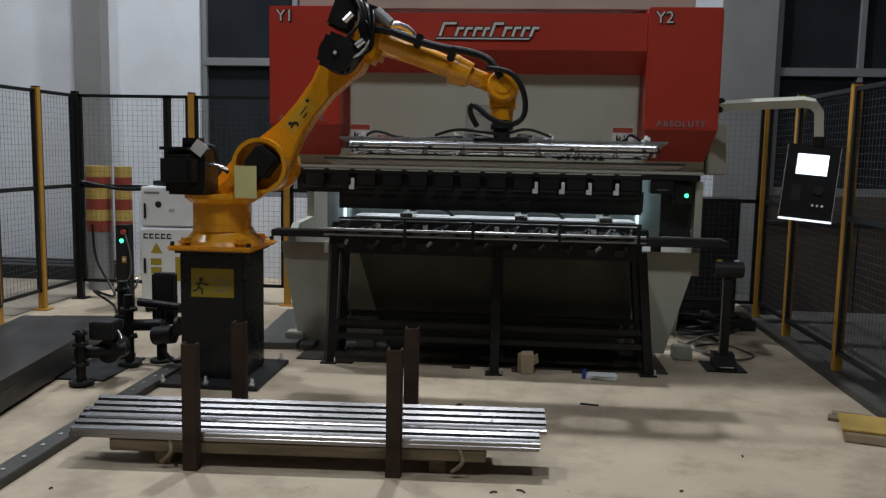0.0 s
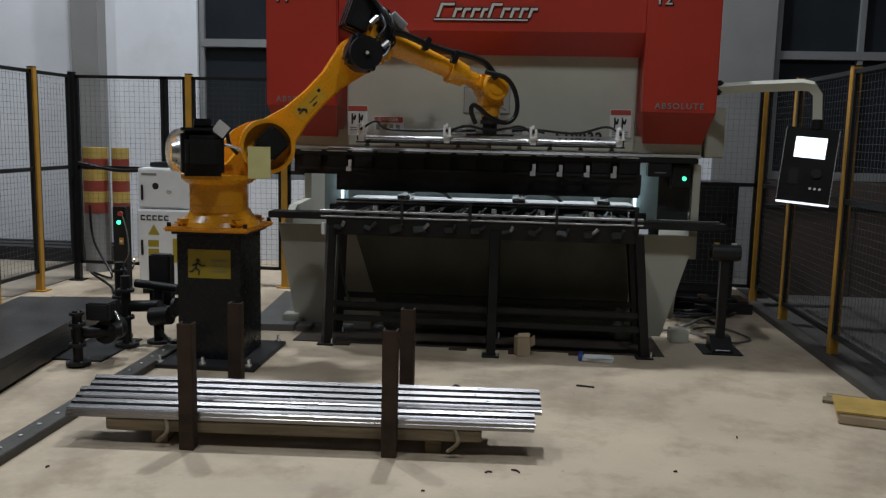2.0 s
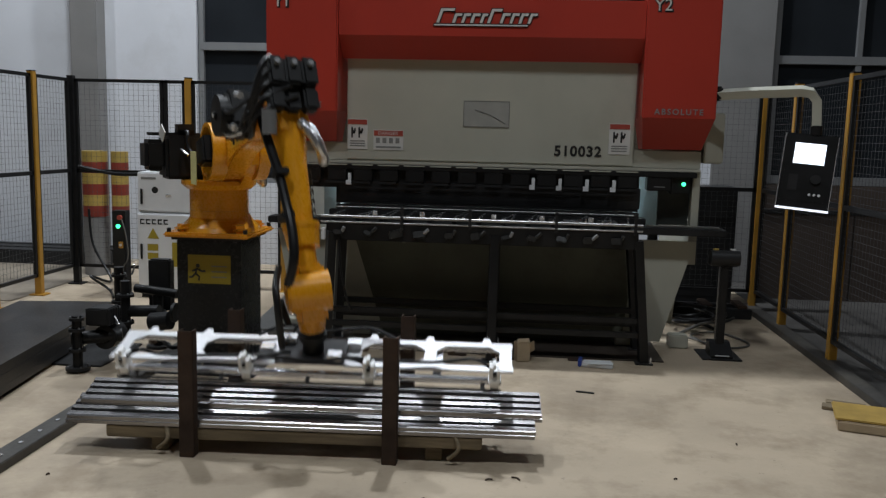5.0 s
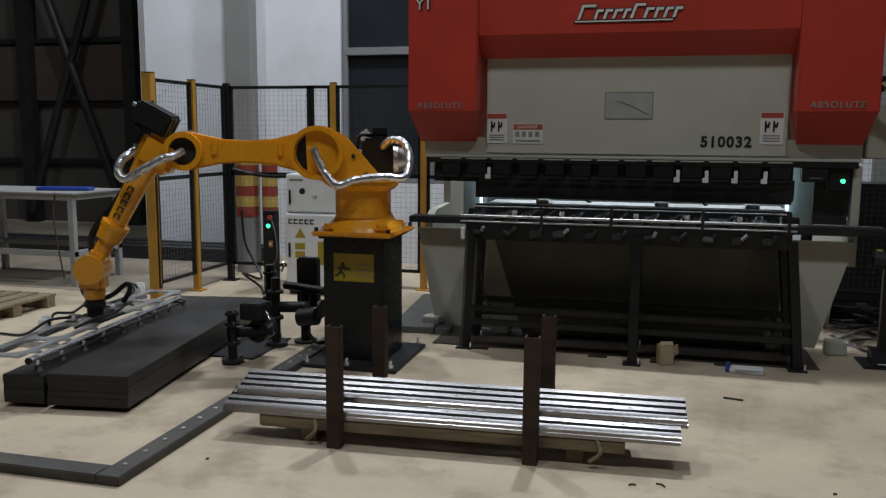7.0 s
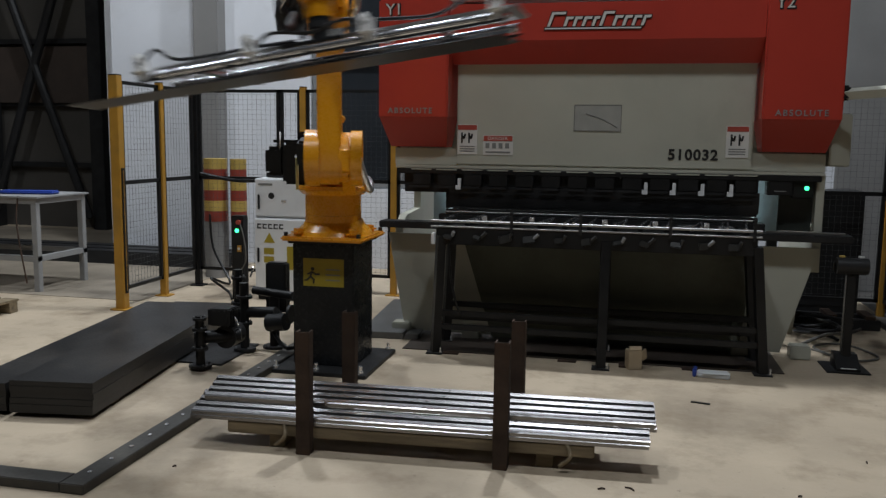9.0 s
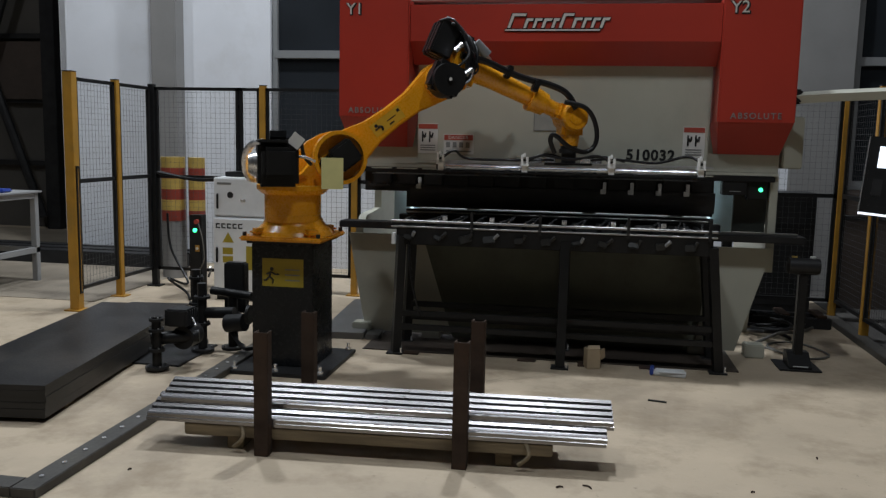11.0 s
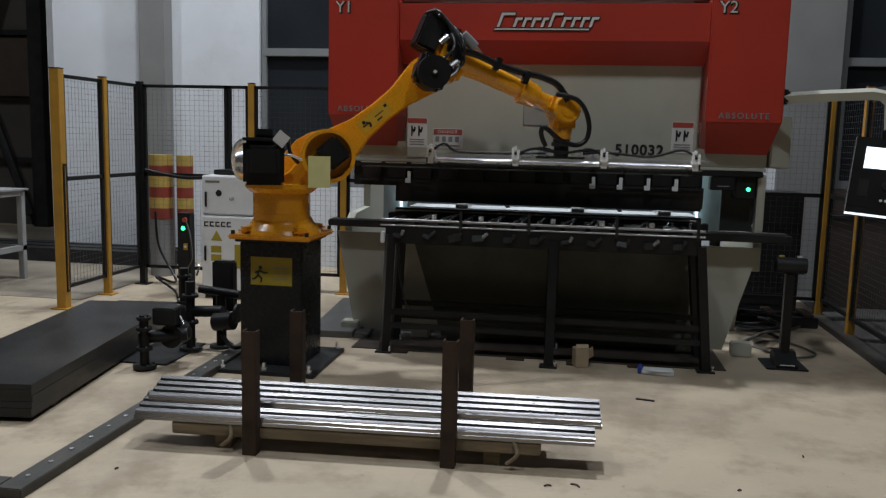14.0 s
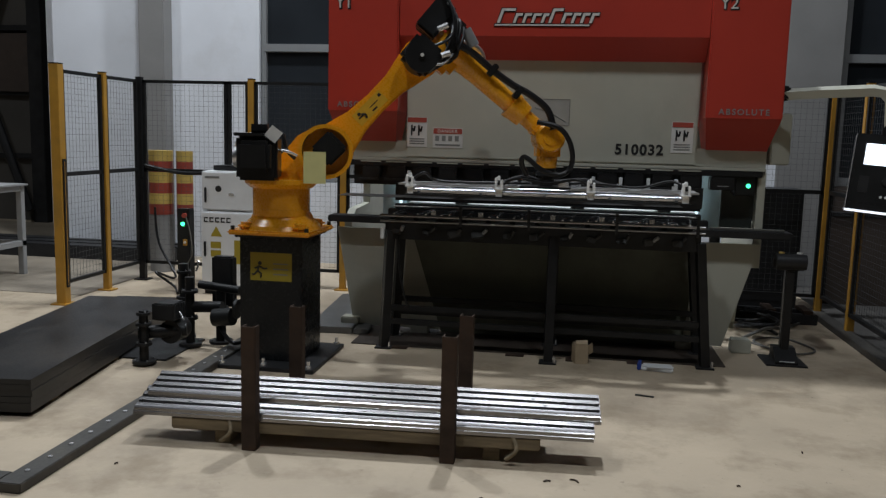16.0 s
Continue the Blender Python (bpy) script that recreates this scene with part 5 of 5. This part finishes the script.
for y in (-0.145, 0.145):
    tube_part = cy("side_tube", STEEL, grip, (-0.925, y, -0.083), (0.925, y, -0.083), 0.019, seg=28)
    for x in (-0.926, 0.920):
        cy("end_plug", BLACK, tube_part, (x - 0.002, y, -0.083), (x + 0.008, y, -0.083), 0.0195, seg=20)
for x in (-0.62, 0.62):
    bx("cross_bar", STEEL, grip, x - 0.02, -0.125, -0.09, x + 0.02, 0.125, -0.06, 0.003)
for y in (-0.145, 0.145):
    for i in range(4):
        x = -0.895 + 0.597 * i
        if y < 0:
            bm = bmesh.new()
            box(bm, x - 0.020, y - 0.034, -0.115, x + 0.020, y - 0.0185, -0.03, 0.003)
            box(bm, x - 0.026, y - 0.050, -0.055, x - 0.010, y + 0.010, 0.020, 0.003)
            box(bm, x + 0.010, y - 0.050, -0.055, x + 0.026, y + 0.010, 0.005, 0.003)
            box(bm, x - 0.010, y - 0.040, 0.000, x + 0.006, y + 0.010, 0.030, 0.003)
            box(bm, x - 0.030, y - 0.056, -0.062, x + 0.030, y + 0.015, -0.050, 0.003)
            part("cup_bracket", bm, BRACKET, grip, "bright machined bracket")
            cy("bracket_bore", INK, grip, (x, y - 0.035, -0.02), (x, y - 0.0505, -0.02), 0.0095, seg=12)
    out = y * 1.28
    bm = bmesh.new()
    box(bm, -0.93, out - 0.008, -0.116, 0.93, out + 0.008, -0.106, 0.002)
    part("cup_rail", bm, MATT, grip)
    for i in range(9 if y > 0 else 0):
        x = -0.90 + 0.225 * i
        cy("cup_stem", CHROME, grip, (x, out, -0.106), (x, out, -0.085), 0.009, seg=10)
        cy("suction_cup", RUBBER, grip, (x, out, -0.1165), (x, out, GZ + 0.064), 0.010, 0.022, seg=14)
    for i in range(5):
        x = -0.84 + 0.42 * i
        y0, y1 = sorted((y, out))
        bx("drop_bar", MATT, grip, x - 0.010, y0 - 0.008, -0.105, x + 0.010, y1 + 0.008, -0.098, 0)
    for i in range(7):
        x = -0.86 + 0.286 * i
        if abs(x) > 0.1 and y > 0:
            bm = bmesh.new()
            prism(bm, [(x - 0.024, y - 0.016), (x + 0.024, y - 0.016), (x + 0.014, y + 0.028), (x - 0.014, y + 0.028)], "z", -0.0515, -0.0405)
            part("edge_tab", bm, PLATE, grip)
for a in ([(-0.89, -0.17, -0.02), (-0.80, -0.17, 0.035), (-0.70, -0.12, -0.02), (-0.3, -0.10, -0.02), (-0.1, -0.06, -0.015)], [(0.1, -0.06, -0.02), (0.3, -0.13, 0.0), (0.60, -0.10, -0.02), (0.80, -0.14, 0.03), (0.89, -0.17, -0.01)],
          [(-0.3, 0.10, -0.02), (-0.15, 0.14, 0.02), (0.0, 0.13, -0.01), (0.25, 0.15, 0.01), (0.4, 0.1, -0.02)], [(-0.28, -0.14, -0.03), (-0.18, -0.16, 0.015), (0.02, -0.15, -0.01), (0.2, -0.16, 0.02), (0.3, -0.14, -0.03)]):
    tb("air_hose", HOSE, grip, a, 0.009)
for x, y in ((-0.22, -0.03), (0.2, 0.04), (0.12, -0.08), (-0.13, 0.07)):
    bx("valve_block", CHROME, grip, x - 0.035, y - 0.03, -0.039, x + 0.035, y + 0.03, -0.002, 0.004)

for o in grip.children:
    if o.name.split(".")[0] != "mounting_plate":
        o.matrix_basis = LOW @ o.matrix_basis

# ---- the sheet being folded and the profile just finished ----
done = part("carried_profile", profile_mesh(), PROFILE)
profile_holes(done)
tagged(done, "bright folded steel profile carried by the gripper", "steel profile")
bm = bmesh.new()
box(bm, -1.16, -0.12, -0.0025, 1.16, 0.12, 0.0, 0.0005)
raw = part("raw_sheet", bm, SHEET)
tagged(raw, "flat dark steel sheet held by the suction cups", "steel sheet")

# ---- motion ----
# seconds; turn, arm and forearm angles; the gripper's heading, the rise of its far end, its lean back
ARM = [
    (0.0, -0.9, 52.4, -20.6, -180, 0, 6), (0.1, -1.5, 52.2, -20.3, -171, -3, 8), (0.2, -2.4, 52.0, -20.0, -147, -9, 8), (0.3, -2.5, 52.0, -19.0, -118, -12, 8), (0.4, -2.1, 52.3, -17.6, -76, -12, 7),
    (0.5, -1.8, 52.5, -16.8, -46, -10, 6), (0.6, -1.4, 52.5, -17.0, -20, -7, 5), (0.7, 0.9, 51.7, -18.5, 5, -1.1, 2), (0.8, 8.6, 47.2, -21.2, 3, 0.6, 0), (0.9, 17.0, 39.3, -24.0, 4, 0.4, 0), (1.0, 21.3, 36.5, -27.8, 6, 0, 0),
    (1.5, 30.3, 31.8, -32.3, 2.3, 0, 0), (1.6, 30.3, 31.8, -32.3, 2.3, 0, 0), (2.0, 24.3, 45.1, -20.3, 3, 0, 0), (2.5, 20.8, 44.2, -19.2, 4, 0, 0), (3.0, 11.7, 45.2, -19.5, 4, 0, 0),
    (3.2, -8.0, 44.5, -21.5, 6, -4, 8), (3.4, -36.0, 42.5, -26.5, 8, -11, 33), (3.5, -45.0, 40.5, -28.0, 8, -8, 40), (3.6, -50.0, 42.5, -32.0, 2, -4, 45), (3.7, -52.3, 46.5, -37.5, 1, -1, 46), (4.3, -54.5, 30.0, -60.5, 2.75, 0, 24), (4.7, -54.84, 10.71, -69.7, 2.75, 0, 19), (4.9, -54.84, 10.71, -69.7, 2.75, 0, 19), (5.3, -64, 34.0, -50.0, -6, 0, 4),
    (5.8, -94.5, 46.5, -40.5, -28.7, 3.5, 0), (6.0, -113.5, 54.4, -47.0, -54, 0, 0), (6.2, -143.6, 60.4, -55.8, -82, 0, 0), (6.4, -158.5, 46.5, -58.3, -84, 0, 0), (6.5, -162.8, 38.3, -59.2, -84, 0, 0), (6.7, -166.0, 19.6, -62.4, -84, 0, 0),
    (7.0, -161.5, 0.3, -61.4, -84, 0, 0), (7.5, -161.0, -0.5, -62.6, -84, 0, 0), (8.0, -160.7, -0.5, -62.6, -84, 0, 0), (8.2, -160.3, 18.5, -65.0, -84, 0, 0), (8.3, -157.0, 30.0, -63.0, -78, 0, 0), (8.5, -125.6, 51.0, -44.6, -46, 0, 2),
    (8.8, -92.0, 65.5, -15.0, -18, 3, -3), (8.9, -84.5, 77.5, -9.0, -8, 5, -3), (9.0, -74.0, 82.0, -8.0, -4, 8, -3), (9.2, -51.0, 72.0, -5.0, -10, 15, -3), (9.4, -25.0, 62.0, -3.5, -14, 21.5, 1), (9.5, -5.0, 65.6, -4.5, -6.5, 22.6, 3), (9.6, 7.2, 55.6, -10.5, -2, 15.5, 3), (9.7, 15.5, 45.8, -16.4, -0.3, 6.3, 1),
    (10.0, 24.0, 38.0, -22.6, 0, 0, 0), (10.2, 24.4, 37.4, -22.8, 0, 0, 0), (12.3, 24.5, 37.0, -22.5, 0, 0, 0), (12.5, 24.5, 36.8, -22.5, 0, 0, 0), (13.0, 24.6, 36.1, -23.1, 0, 0, 0), (13.5, 27.8, 31.4, -32.1, -4, 0, 0),
    (14.0, 20.8, 40.0, -22.1, -2, 0, 0), (14.5, 16.2, 46.3, -19.8, 0, 0, 0), (15.0, 14.0, 48.1, -20.4, 0, 0, 0), (15.5, 12.6, 43.4, -43.2, 0, 0, 0), (16.0, 13.4, 45.7, -39.7, -0.7, 0, 0)]
# how far the ram stands below its top place
RAM = [(0, 0.0), (3.7, 0.0), (4.6, -0.06), (5.8, -0.067), (6.0, -0.06), (6.5, -0.019), (7.5, -0.024), (8.0, -0.043), (8.5, -0.058), (9.0, -0.064), (9.5, -0.068), (10.2, -0.067), (11.2, -0.05), (12.3, -0.022), (14.0, -0.021), (15.1, -0.023), (15.5, -0.024), (16.0, -0.047)]
DROP, PICK = 4.8, 7.9
HOLD = pose(0, -0.15, GZ - 0.056, -19)
DONE_AT = STACK @ pose(0.01, 2 * LEDGE + 0.001, 0.1686 + 2 * RISE + 0.004)
RAW_AT = pose(-3.27, 3.96, 0.1862, 0, 0, 97.5) @ pose(1.16, 0, 0)


def glide(rows, t):
    """Smooth values between rows of time and numbers, without overshoot."""
    ts = [r[0] for r in rows]
    i = max(0, min(len(rows) - 2, sum(1 for a in ts if a <= t) - 1))
    out = []
    for k in range(1, len(rows[0])):
        def slope(j):
            if j <= 0 or j >= len(rows) - 1:
                return 0.0
            a = (rows[j][k] - rows[j - 1][k]) / (ts[j] - ts[j - 1])
            b = (rows[j + 1][k] - rows[j][k]) / (ts[j + 1] - ts[j])
            return 0.0 if a * b <= 0 else 2 * a * b / (a + b)
        h = ts[i + 1] - ts[i]
        s = max(0.0, min(1.0, (t - ts[i]) / h))
        a, b, m0, m1 = rows[i][k], rows[i + 1][k], slope(i) * h, slope(i + 1) * h
        out.append((2 * s ** 3 - 3 * s * s + 1) * a + (s ** 3 - 2 * s * s + s) * m0 + (3 * s * s - 2 * s ** 3) * b + (s ** 3 - s * s) * m1)
    return out


def axes(x, y, z, at):
    m = Matrix((x, y, z)).transposed().to_4x4()
    m.translation = at
    return m


def stand(t):
    """Poses of turret, upper arm, forearm, hand and gripper at t seconds, in the world."""
    q1, q2, q3, yaw, rise, lean = glide(ARM, t)
    a, b, c = radians(q1), radians(q2), radians(q3)
    d, left, up = Vector((math.cos(a), math.sin(a), 0)), Vector((-math.sin(a), math.cos(a), 0)), Vector((0, 0, 1))
    hub = Vector((BX, BY, ZS)) + A1 * d
    ax, az = math.cos(b) * d + math.sin(b) * up, -math.sin(b) * d + math.cos(b) * up
    elbow = hub + L2 * ax
    fx, fz = math.cos(c) * d + math.sin(c) * up, -math.sin(c) * d + math.cos(c) * up
    wrist = elbow + A3 * fz + D4 * fx
    tool = (Matrix.Rotation(radians(yaw), 4, "Z") @ Matrix.Rotation(-radians(rise), 4, "Y") @ Matrix.Rotation(radians(lean), 4, "X"))
    tz = (tool.to_3x3() @ Vector((0, 0, 1))).normalized()
    hy = tz.cross(fx)
    hy = hy.normalized() if hy.length > 0.05 else left
    if hy.dot(left) < 0:
        hy = -hy
    hx = hy.cross(tz).normalized()
    tool.translation = wrist - D6 * tz
    # the forearm's own roll follows the hand
    return axes(d, left, up, (BX, BY, 0)), axes(ax, left, az, hub), axes(fx, left, fz, elbow), axes(hx, hy, tz, wrist), tool


def motions():
    times = [i * 0.1 for i in range(161)]
    base = pose(-BX, -BY, 0)
    grasp = stand(PICK)[4].inverted() @ RAW_AT
    rows = {ob: [] for ob in (turret, arm, fore, hand, grip, done, raw, ram)}
    for t in times:
        m = stand(t)
        for ob, k in zip((turret, arm, fore, hand), m):
            rows[ob].append((t, base @ k))
        rows[grip].append((t, m[4]))
        held = m[4] @ HOLD
        rows[done].append((t, held if t < DROP else DONE_AT))
        rows[raw].append((t, RAW_AT if t < PICK else m[4] @ grasp))
        rows[ram].append((t, pose(0, 0, glide(RAM, t)[0])))
    for ob, r in rows.items():
        walk(ob, r)


motions()
